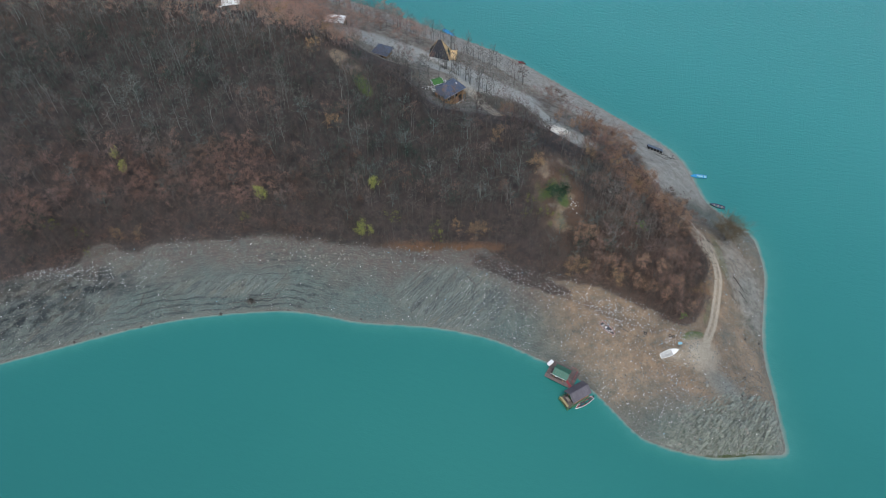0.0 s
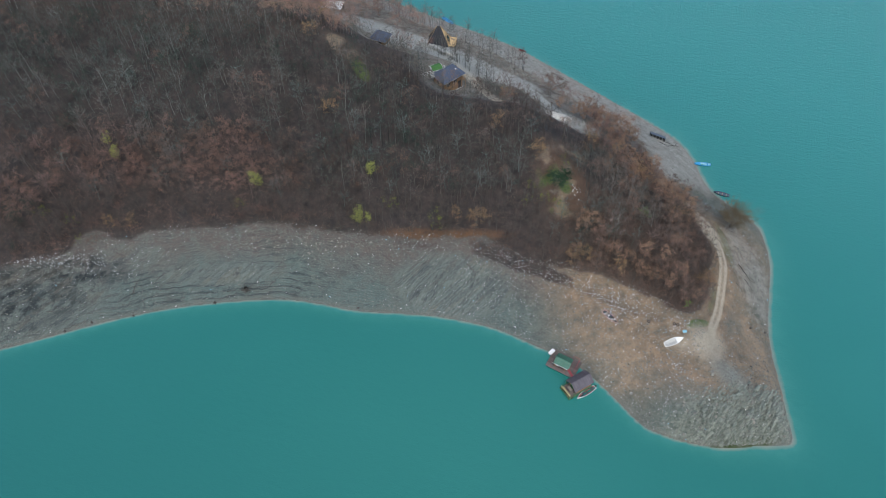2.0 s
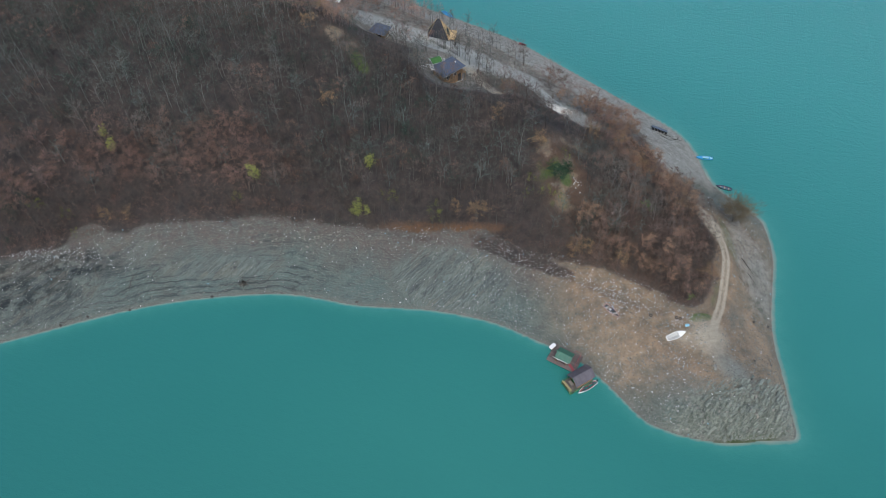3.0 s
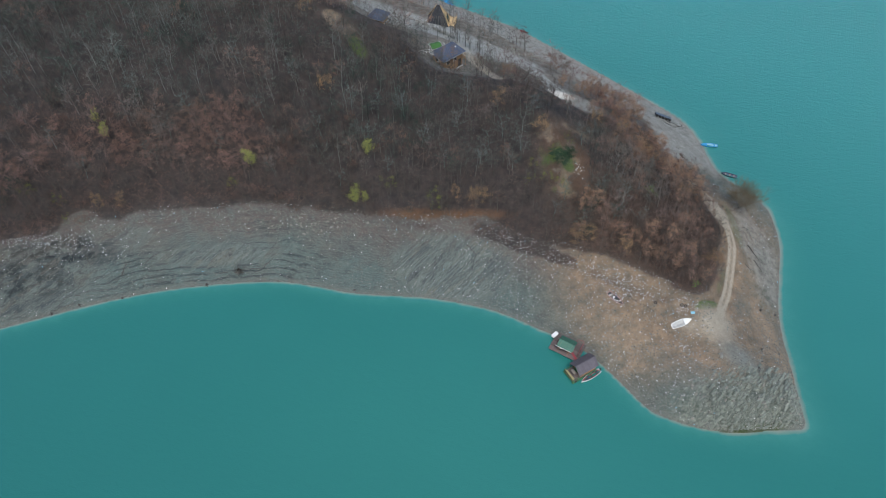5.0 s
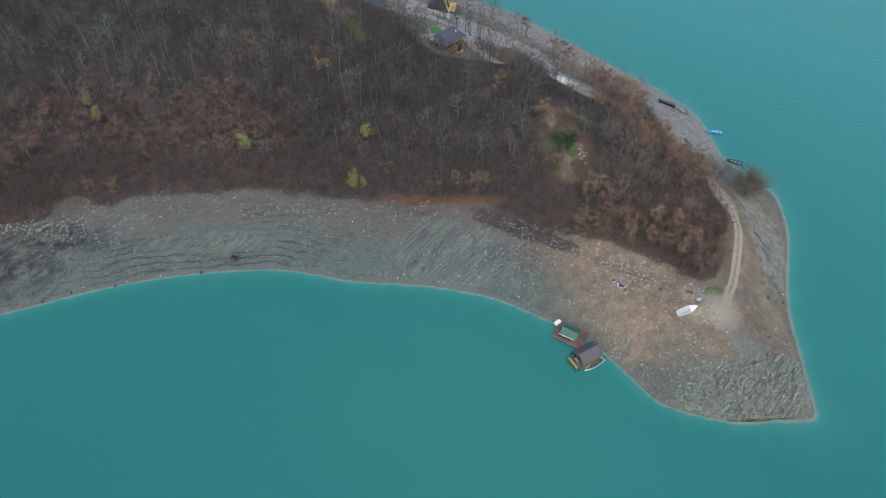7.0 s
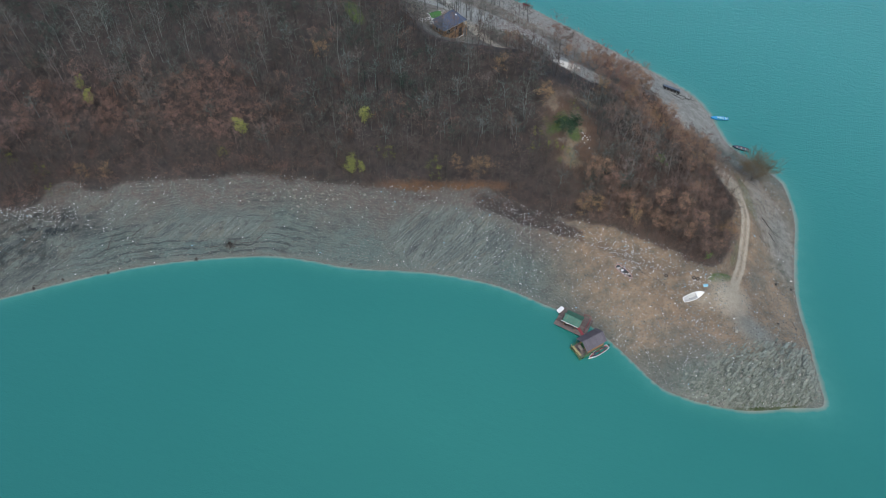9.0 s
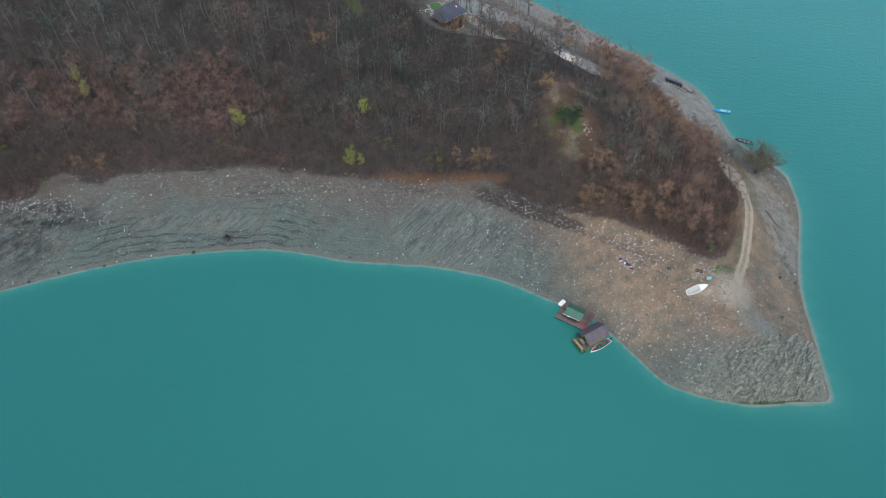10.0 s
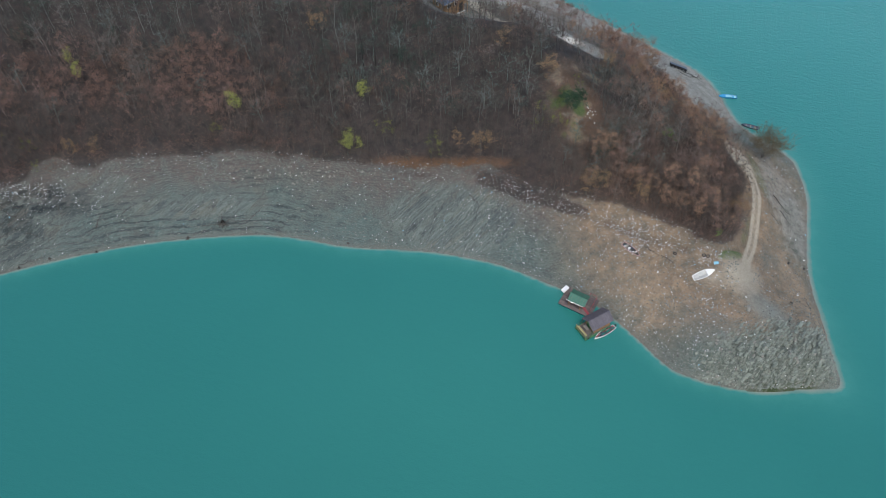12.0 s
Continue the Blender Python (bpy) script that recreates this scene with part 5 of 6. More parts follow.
def window_part(parent, x, y, z, w, h, turn):
    w_ob = part("window", box(w, 0.1, h, (x, y, z), (0, 0, turn)), WHITE, parent, "white framed window")
    off = Matrix.Rotation(radians(turn), 3, "Z") @ Vector((0, -0.03, 0))
    for k in (-1, 1):
        s = Matrix.Rotation(radians(turn), 3, "Z") @ Vector((k * w * 0.24, 0, 0))
        part("pane", box(w * 0.4, 0.1, h * 0.82, (x + off.x + s.x, y + off.y + s.y, z), (0, 0, turn), 0), PANE, w_ob)


def hip_roof(parent, sx, sy, eave, ridge_z, ridge, mat, sheets=8):
    """A hipped roof: two long slopes cut into sheets, two hipped ends, ridge and hip caps."""
    hx, hy, r = sx / 2, sy / 2, ridge / 2
    for side in (-1, 1):
        for k in range(sheets):
            u0, u1 = k / sheets, (k + 1) / sheets - 0.012
            low = [(-hx + sx * u, side * hy, eave) for u in (u0, u1)]
            top = [(-r + ridge * u, 0, ridge_z) for u in (u0, u1)]
            part("roof_sheet", slab([low[0], low[1], top[1], top[0]], 0.05), mat, parent)
        part("roof_end", slab([(side * hx, -hy, eave), (side * hx, hy, eave), (side * r, 0, ridge_z)], 0.05), mat, parent)
        part("gutter", rod((-hx, side * (hy + 0.04), eave - 0.02), (hx, side * (hy + 0.04), eave - 0.02), 0.05), STEEL, parent)
    part("ridge_cap", rod((-r - 0.05, 0, ridge_z + 0.05), (r + 0.05, 0, ridge_z + 0.05), 0.07), mat, parent)
    for a in (-1, 1):
        for b in (-1, 1):
            part("hip_cap", rod((a * hx, b * hy, eave + 0.05), (a * r, 0, ridge_z + 0.06), 0.06), mat, parent)


hz = float(ground(1.35, 141.2))
house = empty("wooden_house", pose(1.35, 141.25, 0, 0, 0, 40), "two-storey brown timber house with blue-grey hipped sheet roof", "house")
wall_boards(house, 5.6, 4.0, hz - 1.6, 17.7, TIMBER)
hip_roof(house, 6.9, 5.1, 17.6, 19.7, 3.0, SLATE, 9)
part("floor_slab", box(6.0, 4.4, 0.3, (0, 0, hz - 0.2)), CONCRETE, house)
window_part(house, -1.6, -2.03, 16.5, 1.0, 1.0, 0)
window_part(house, 0.5, -2.03, 16.5, 1.0, 1.0, 0)
window_part(house, -2.83, 0.4, 16.5, 1.0, 1.0, -90)
house_door = part("door", box(1.0, 0.1, 2.05, (1.9, -2.04, hz + 1.0)), DARK, house)
part("door_handle", rod((1.55, -2.12, hz + 1.0), (1.65, -2.12, hz + 1.0), 0.025), STEEL, house_door)
balcony = part("balcony_floor", box(1.3, 3.9, 0.12, (3.45, 0, 15.3)), TIMBER, house)
part("balcony_rail", box(0.08, 3.9, 0.08, (4.05, 0, 16.3)), NEW_TIMBER, balcony)
for k in range(8):
    part("baluster", box(0.06, 0.06, 1.0, (4.05, -1.85 + 0.53 * k, 15.8)), NEW_TIMBER, balcony)
for y in (-1.85, 1.85):
    part("balcony_post", box(0.14, 0.14, 15.3 - hz + 1.2, (4.0, y, (15.3 + hz - 1.2) / 2)), TIMBER, house)
part("chimney", box(0.4, 0.4, 0.9, (-0.6, 0.7, 19.5)), CONCRETE, house)
part("skylight", box(0.3, 0.4, 0.06, (1.5, -1.0, 18.97), (39.5, 0, 0)), PLASTIC_WHITE, house, "small pale skylight")

awning = empty("turf_canopy", pose(-1.6, 146.0, float(ground(-1.6, 146.0)), 0, 0, 25) @ Matrix.Scale(0.82, 4), "low garden shelter with green roof and white edge", "shelter")
for x in (-1.4, 1.4):
    for y in (-1.1, 1.1):
        part("post", box(0.1, 0.1, 2.2, (x, y, 1.1)), WHITE, awning)
for side in (-1, 1):
    part("roof_panel", slab([(-1.7, 0, 2.75), (1.7, 0, 2.75), (1.7, side * 1.5, 2.1), (-1.7, side * 1.5, 2.1)], 0.05), TURF, awning)
    part("edge_board", box(3.5, 0.08, 0.12, (0, side * 1.53, 2.08)), WHITE, awning)
for x in (-1.73, 1.73):
    for side in (-1, 1):
        part("edge_board", box(0.08, 1.66, 0.12, (x, side * 0.76, 2.44), (-side * 23.4, 0, 0)), WHITE, awning)

garden_rail = empty("garden_rail", pose(-4.4, 140.4, float(ground(-4.4, 140.4)), 0, 0, 15), "white painted rail and stair beside the house", "railing")
for k in range(5):
    part("post", box(0.09, 0.09, 1.0, (-1.6 + 0.8 * k, 0, 0.5)), WHITE, garden_rail)
part("rail", box(3.4, 0.07, 0.08, (0, 0, 1.0)), WHITE, garden_rail)
part("rail", box(3.4, 0.05, 0.06, (0, 0, 0.55)), WHITE, garden_rail)
for k in range(4):
    part("tread", box(0.9, 0.3, 0.08, (1.9, -0.3 - 0.3 * k, 0.9 - 0.22 * k)), CONCRETE, garden_rail)

az = float(ground(-0.2, 166.2))
aframe = empty("a_frame_cabin", pose(-0.9, 166.0, az, 0, 0, -8), "a-frame cabin with steep black roof and pale timber gable", "cabin")
AL, AR, AW, AH = 3.1, 0.45, 2.4, 5.0
for side in (-1, 1):
    for k in range(7):
        u0, u1 = k / 7, (k + 1) / 7 - 0.012
        part("roof_sheet", slab([(-AL + 2 * AL * u0, side * AW, 0.15), (-AL + 2 * AL * u1, side * AW, 0.15), (-AR + 2 * AR * u1, 0, AH), (-AR + 2 * AR * u0, 0, AH)], 0.06), BLACK_ROOF, aframe)
for end in (-1, 1):
    for k in range(6):
        v0, v1 = k / 6, (k + 1) / 6 - 0.015
        row = []
        for v, s in ((v0, -1), (v0, 1), (v1, 1), (v1, -1)):
            row.append((end * (AL + (AR - AL) * v - 0.1), s * (AW * (1 - v) - 0.02), 0.15 + (AH - 0.15) * v - 0.05))
        part("gable_board", slab(row, 0.05), NEW_TIMBER if end > 0 else BLACK_ROOF, aframe)
    for s in (-1, 1):
        part("barge_board", rod((end * AL, s * AW, 0.2), (end * AR, 0, AH + 0.05), 0.05, 6), NEW_TIMBER, aframe)
terrace = part("terrace", box(1.8, 4.2, 0.16, (AL + 0.7, 0, 0.5)), NEW_TIMBER, aframe, "pale timber terrace")
for y in (-2.2, 0, 2.2):
    part("terrace_post", box(0.12, 0.12, 1.9, (AL + 1.5, y * 0.9, -0.2)), NEW_TIMBER, terrace)
part("terrace_rail", box(0.08, 4.2, 0.08, (AL + 1.5, 0, 1.45)), NEW_TIMBER, terrace)
part("glass_door", box(0.06, 1.4, 1.9, (AL - 0.45, 0, 1.3), (0, -22, 0)), PANE, aframe)
part("base", box(2 * AL - 0.4, 2 * AW - 0.4, 1.4, (0, 0, -0.5)), CONCRETE, aframe)

cz = float(ground(-16.2, 161.6))
cottage = empty("small_cottage", pose(-16.2, 161.6, 0, 0, 0, -25), "small cottage with blue-grey hipped roof half hidden by trees", "house")
wall_boards(cottage, 3.8, 3.2, cz - 0.8, 14.6, TIMBER)
hip_roof(cottage, 4.8, 4.2, 14.5, 16.2, 1.0, SLATE, 6)
part("floor_slab", box(4.0, 3.4, 0.3, (0, 0, cz - 0.15)), CONCRETE, cottage)
cottage_door = part("door", box(0.9, 0.1, 1.5, (0.6, -1.64, cz + 0.7)), DARK, cottage)
part("door_handle", rod((0.3, -1.71, cz + 0.7), (0.4, -1.71, cz + 0.7), 0.02), STEEL, cottage_door)

for nm, x, y, turn, sx, sy, lab in (("white_shed", -29.6, 172.8, -12, 5.6, 2.6, "low shed with white corrugated sheet roof among trees"), ("far_shed", -52.0, 157.5, 10, 4.6, 3.0, "white roofed shed in the trees on the hill")):
    gz = float(ground(x, y))
    shed = empty(nm, pose(x, y, gz, 0, 0, turn), lab, "shed")
    for px in (-sx / 2 + 0.15, sx / 2 - 0.15):
        for py in (-sy / 2 + 0.15, sy / 2 - 0.15):
            part("post", box(0.12, 0.12, 2.3 + 0.2 * py, (px, py, 1.0 + 0.1 * py)), DRIFT, shed)
    part("back_wall", box(sx - 0.4, 0.06, 1.9, (0, sy / 2 - 0.12, 0.95)), PALE_WOOD, shed)
    n = round(sx / 0.65)
    for k in range(n):
        x0 = -sx / 2 + k * sx / n
        part("roof_sheet", slab([(x0, -sy / 2 - 0.2, 1.95), (x0 + sx / n - 0.03, -sy / 2 - 0.2, 1.95), (x0 + sx / n - 0.03, sy / 2 + 0.2, 2.45), (x0, sy / 2 + 0.2, 2.45)], 0.04), WHITE, shed)
    part("table", box(1.4, 0.7, 0.06, (-sx / 2 - 0.9, 0, 0.75)), WHITE, shed)
    part("table_leg", box(0.1, 0.5, 0.75, (-sx / 2 - 0.9, 0, 0.37)), WHITE, shed)


# Dry-laid pale stone wall below the a-frame.
def stone_mesh(seed, rough=0.28):
    bm = bmesh.new()
    bmesh.ops.create_icosphere(bm, subdivisions=1, radius=0.5)
    r = random.Random(seed)
    for v in bm.verts:
        v.co *= 1 + r.uniform(-rough, rough)
        v.co.z *= 0.7
    return bm


def mesh_of(bm, name, mat):
    me = bpy.data.meshes.new(name)
    bm.to_mesh(me)
    bm.free()
    me.materials.append(mat)
    return me


ROCKS = [mesh_of(stone_mesh(200 + k), "stone", CONCRETE) for k in range(4)]
BOULDERS = [mesh_of(stone_mesh(300 + k, 0.3), "boulder", STONE) for k in range(5)]
stone_rng = np.random.RandomState(5)
terrace_wall = empty("stone_wall", pose(0, 0, 0), "rough dry wall of pale stones below the cabins", "wall")
for k in range(120):
    u = (k % 40) / 40
    x, y = -6.0 + 9.5 * u, 164.6 - 9.6 * u
    x, y = x + stone_rng.uniform(-0.3, 0.3), y + stone_rng.uniform(-0.3, 0.3)
    ob = new("stone", ROCKS[k % 4])
    ob.parent = terrace_wall
    ob.matrix_basis = pose(x, y, float(ground(x, y)) + 0.15 + 0.36 * (k // 40), *stone_rng.uniform(0, 360, 3)) @ Matrix.Scale(stone_rng.uniform(0.4, 0.75), 4)


# ---- stones, driftwood and litter on the bank ----
def pieces_mesh(name, spots, sizes, mat, flat=0.55, seed=1, box_like=False, tones=None):
    """Many small lumps or scraps in one mesh: squashed eight-sided lumps or thin boxes, each at its own turn."""
    r = np.random.RandomState(seed)
    if box_like:
        base = np.array([(x, y, z) for x in (-0.5, 0.5) for y in (-0.5, 0.5) for z in (-0.5, 0.5)], float)
        tri = np.array([(0, 1, 3), (0, 3, 2), (4, 6, 7), (4, 7, 5), (0, 4, 5), (0, 5, 1), (2, 3, 7), (2, 7, 6), (0, 2, 6), (0, 6, 4), (1, 5, 7), (1, 7, 3)])
    else:
        base = np.array([(1, 0, 0), (0, 1, 0), (-1, 0, 0), (0, -1, 0), (0, 0, 1), (0, 0, -1)], float) * 0.5
        tri = np.array([(0, 1, 4), (1, 2, 4), (2, 3, 4), (3, 0, 4), (1, 0, 5), (2, 1, 5), (3, 2, 5), (0, 3, 5)])
    n = len(spots)
    x, y = np.array(spots).T
    z = ground(x, y)
    a = r.uniform(0, 2 * np.pi, n)
    shape = np.stack([r.uniform(0.7, 1.4, n), r.uniform(0.6, 1.0, n), r.uniform(0.7, 1.2, n) * flat], 1) * np.array(sizes)[:, None]
    jig = 1 + (0 if box_like else 0.3) * r.uniform(-1, 1, (n, len(base), 1))
    p = base[None] * jig * shape[:, None]
    c, s = np.cos(a)[:, None], np.sin(a)[:, None]
    q = np.stack([p[..., 0] * c - p[..., 1] * s, p[..., 0] * s + p[..., 1] * c, p[..., 2]], -1)
    if box_like:
        tilt = r.uniform(-0.5, 0.5, n)[:, None]
        q[..., 2] += q[..., 0] * tilt
    q += np.stack([x, y, z + 0.25 * shape[:, 2]], 1)[:, None]
    faces = tri[None] + (np.arange(n) * len(base))[:, None, None]
    tone = np.repeat(r.uniform(0, 0.6, n) if tones is None else tones, len(base))
    me = raw_mesh(name, q.reshape(-1, 3), faces.reshape(-1, 3), {"tone": tone})
    me.materials.append(mat)
    return new(name, me)


bank_rng = np.random.RandomState(77)


def bank_spots(n, weight):
    """Random places on the open bank, kept with a likelihood."""
    xs, ys = bank_rng.uniform(-104, 73, 30 * n), 54 + 151 * bank_rng.uniform(0, 1, 30 * n) ** 1.6
    ok = (lookup(shore_d, xs, ys) > 0.15) & (lookup(wood_d, xs, ys) < 0.5) & (lookup(shore_d, xs, ys) < 20) & (lookup(track_d, xs, ys) > 1.4)
    ok &= (xs - 23.4) ** 2 + (ys - 71) ** 2 > 6
    ok &= bank_rng.uniform(size=len(xs)) < weight(xs, ys)
    return np.stack([xs[ok], ys[ok]], 1)[:n]


near = lambda x, y: (y < 112) * 1.0
pebble_spots = bank_spots(27000, lambda x, y: 0.12 + 0.75 * near(x, y) * (0.5 + 0.5 * step(12, 34, x) + 0.3 * step(6, 1, lookup(shore_d, x, y))) * (0.7 + 0.5 * wobble(x, y, 4, 31)))
pebbles = pieces_mesh("pebbles", pebble_spots, 0.09 + 0.27 * bank_rng.uniform(0, 1, len(pebble_spots)) ** 2.6, PEBBLE, 0.6, 2, tones=0.75 * bank_rng.uniform(0, 1, len(pebble_spots)) ** 1.5)
tagged(pebbles, "loose grey and tan stones strewn over the bank", "stones", kind="stuff")


def litter_weight(x, y):
    sd, wd = lookup(shore_d, x, y), lookup(wood_d, x, y)
    top = step(-7, -1.0, wd) * step(25, -10, x) * 0.5
    line = np.exp(-((y - (94.2 - 0.53 * (x - 12))) / 2.0) ** 2) * step(8, 14, x) * step(50, 44, x)
    west = blob(x, y, -83, 92, 4.5, 1.2, 8, 0.4) * 1.4 + blob(x, y, -74, 92.5, 4.5, 2.0, -5) * 0.7
    heap = blob(x, y, 34.8, 80.5, 1.6, 1.2) + blob(x, y, 45.6, 74.6, 2.6, 1.0, 10)
    return np.clip((0.026 + 0.02 * step(-50, -62, x) + 0.15 * step(-25, 25, x) * near(x, y) + top * 0.2 + 0.5 * line + 0.9 * west + 1.2 * heap) * (0.06 + 0.94 * near(x, y)) * (1 + 0.6 * wobble(x, y, 5, 33)) * (1 - 0.8 * step(46, 50, x)), 0, 1)


litter_spots = bank_spots(8000, litter_weight)
litter_size = (1 + 0.15 * step(-60, -70, litter_spots[:, 0])) * (0.055 + 0.14 * bank_rng.uniform(0, 1, len(litter_spots)) ** 2.6)
pick = slice(0, 240)
litter = pieces_mesh("litter", litter_spots[240:], litter_size[240:], LITTER, 0.4, 6, True)
tagged(litter, "washed-up white plastic bottles, bags and scraps on the bank", "litter", kind="stuff")


def bottle_mesh(seed):
    bm = bmesh.new()
    bmesh.ops.create_cone(bm, cap_ends=True, segments=7, radius1=0.5, radius2=0.5, depth=1.5, matrix=pose(0, 0, 0, 90, 0, 0))
    bmesh.ops.create_cone(bm, cap_ends=True, segments=7, radius1=0.5, radius2=0.16, depth=0.5, matrix=pose(0, -1.0, 0, 90, 0, 0))
    return bm


BOTTLES = [mesh_of(bottle_mesh(k), "plastic_bottle", m) for k, m in enumerate((PLASTIC_WHITE, OFF_WHITE, PALE_BLUE))]
for k, (x, y) in enumerate(litter_spots[pick]):
    ob = new("plastic_bottle", BOTTLES[0 if k % 5 < 3 else 1 + k % 2])
    ob.matrix_world = pose(x, y, float(ground(x, y)) + 0.06, 0, 0, bank_rng.uniform(0, 360)) @ Matrix.Scale(bank_rng.uniform(0.09, 0.17), 4)
    tagged(ob, "washed-up pale plastic container lying on the bank", "litter", "plastic containers on the bank")

# Boulders: on the headland, along the top of the bank, and tipped rubble by the lane.
boulder_spots = [(50.1, 65.7, 1.1), (56.2, 61.3, 0.7), (57.3, 65.2, 0.5), (62.9, 69.6, 0.5)]
for _ in range(150):
    x, y = bank_rng.uniform(38, 64), bank_rng.uniform(54.5, 63)
    if float(lookup(shore_d, x, y)) > 0.3 and len(boulder_spots) < 70:
        boulder_spots.append((x, y, bank_rng.uniform(0.25, 0.7)))
for _ in range(60):
    boulder_spots.append((bank_rng.normal(-28, 6), bank_rng.normal(97.5, 1.0), bank_rng.uniform(0.25, 0.6)))
for _ in range(90):
    u = bank_rng.uniform()
    boulder_spots.append((12 + 12 * u + bank_rng.normal() * 1.4, 157.5 - 5 * u + bank_rng.normal() * 1.4, bank_rng.uniform(0.35, 0.9)))
for x, y, s in boulder_spots:
    ob = new("boulder", BOULDERS[int(bank_rng.randint(5))])
    ob.matrix_world = pose(x, y, float(ground(x, y)) + 0.1 * s, *bank_rng.uniform(0, 360, 3)) @ Matrix.Scale(s, 4)
    tagged(ob, "angular grey boulder on the bank", "boulder", "boulders")
for k in range(46):
    x, y = 27.4 + bank_rng.normal() * 0.8, 104.4 + bank_rng.normal() * 0.9
    if k > 22:
        x, y = 29.5 + bank_rng.normal() * 1.8, 129.6 + bank_rng.normal() * 1.1
    ob = new("rubble_block", ROCKS[k % 4])
    ob.matrix_world = pose(x, y, float(ground(x, y)) + 0.12, *bank_rng.uniform(0, 360, 3)) @ Matrix.Scale(bank_rng.uniform(0.12, 0.42), 4)
    tagged(ob, "pale broken rubble block dumped in the clearing", "rubble", "rubble blocks")


def drift_shape(seed, length, r0):
    rng_d = np.random.RandomState(seed)
    pts = [np.array([length * (k / 5 - 0.5), rng_d.normal() * 0.12, 0.05 + r0]) for k in range(6)]
    pieces = [limb(pts[k], pts[k + 1], r0 * (1 - 0.14 * k), r0 * (1 - 0.14 * (k + 1)), 6) for k in range(5)]
    for _ in range(7):
        k = rng_d.randint(1, 6)
        tip = pts[k] + np.array([rng_d.uniform(0, 0.9), rng_d.normal() * 0.7, rng_d.uniform(0, 0.5)])
        pieces.append(limb(pts[k], tip, r0 * 0.35, r0 * 0.08))
    return joined(pieces)


DRIFT_MESHES = []
for k in range(4):
    me = raw_mesh("driftwood", *drift_shape(400 + k, 3.6, 0.09))
    me.materials.append(DRIFT)
    DRIFT_MESHES.append(me)
drift_spots = [(63.2, 90.2, -51, 1.2), (63.6, 87.6, -30, 1.0), (61.0, 86.2, -40, 0.7), (-42.0, 89.2, 10, 0.7), (-42.6, 89.6, 80, 0.7), (-41.6, 89.5, 45, 0.7), (-42.2, 89.0, -40, 0.7), (-41.9, 89.4, 120, 0.6), (-44.5, 89.0, 5, 0.9), (-38.5, 89.8, 8, 0.8), (56.6, 133.4, 0, 1.0), (58.4, 133.0, 20, 0.9), (55.2, 131.8, -20, 0.8), (59.2, 134.4, 60, 0.6),
               (-65, 89.0, 75, 1.1), (-77, 80.6, 20, 0.7), (-84, 78.6, 30, 0.6), (-71, 83.2, 15, 0.5), (-60, 91, 50, 0.8), (-80, 88, -30, 0.9), (-76, 90.5, 10, 0.9), (-72, 89.5, -60, 0.8), (-85, 90.0, 15, 0.9), (-88, 84, 60, 0.9), (-36, 91, 42, 0.8),
               (19, 91.0, -28, 0.9), (22.5, 89.6, -25, 0.9), (26, 87.6, -28, 1.0), (-12, 94.2, -40, 0.8), (6, 91.5, -48, 0.9), (-17.9, 85.1, 30, 0.4), (62.4, 69.0, 80, 0.5), (65.2, 76.5, 70, 0.5), (36.5, 78.2, -45, 0.8), (39, 76.2, -40, 0.7), (20.5, 154.8, -20, 0.7)]
for _ in range(46):
    drift_spots.append((bank_rng.uniform(-94, -68), 86 + bank_rng.normal() * 3.2 + 0.0, bank_rng.uniform(-30, 60), bank_rng.uniform(0.35, 0.75)))
for _ in range(30):
    drift_spots.append((bank_rng.uniform(-64, 30), 90 + bank_rng.normal() * 3.0, bank_rng.uniform(0, 180), bank_rng.uniform(0.25, 0.55)))
drift_spots = [d for d in drift_spots if float(lookup(shore_d, d[0], d[1])) > 0.3 and float(lookup(wood_d, d[0], d[1])) < 0.5]
for k, (x, y, turn, s) in enumerate(drift_spots):
    ob = new("driftwood", DRIFT_MESHES[k % 4])
    ob.matrix_world = on_slope(x, y, turn, -0.03) @ Matrix.Scale(s, 4)
    tagged(ob, "dark waterlogged driftwood branch stranded on the bank", "driftwood", "driftwood on the bank")
stump_spots = [(-48.6, 86.6), (-78.0, 79.6), (-65.0, 83.4), (-73.0, 81.6), (-18.0, 84.9), (-42.0, 89.2), (58.7, 68.2), (62.5, 68.1), (61.9, 78.0), (56.5, 63.6), (65.4, 78.0)]
for k, (x, y) in enumerate(stump_spots):
    co, tri = joined([limb((0, 0, -0.5), (0.1, 0, 0.55), 0.32, 0.24, 8)] + [limb((0, 0, 0.1), (math.cos(a) * 0.8, math.sin(a) * 0.8, 0.0), 0.14, 0.04, 5) for a in (0.3, 1.5, 2.8, 4.1, 5.3)])
    me = raw_mesh("stump", co, tri)
    me.materials.append(DRIFT)
    ob = new("stump", me)
    ob.matrix_world = pose(x, y, float(ground(x, y)) + 0.05, 0, 0, 50 * k) @ Matrix.Scale((0.8, 0.6, 0.6, 0.6, 0.5, 1.5, 0.45, 0.35, 0.6, 0.4, 0.55)[k], 4)
    tagged(ob, "dark dead stump with roots stranded on the bank", "stump", "stumps on the bank")

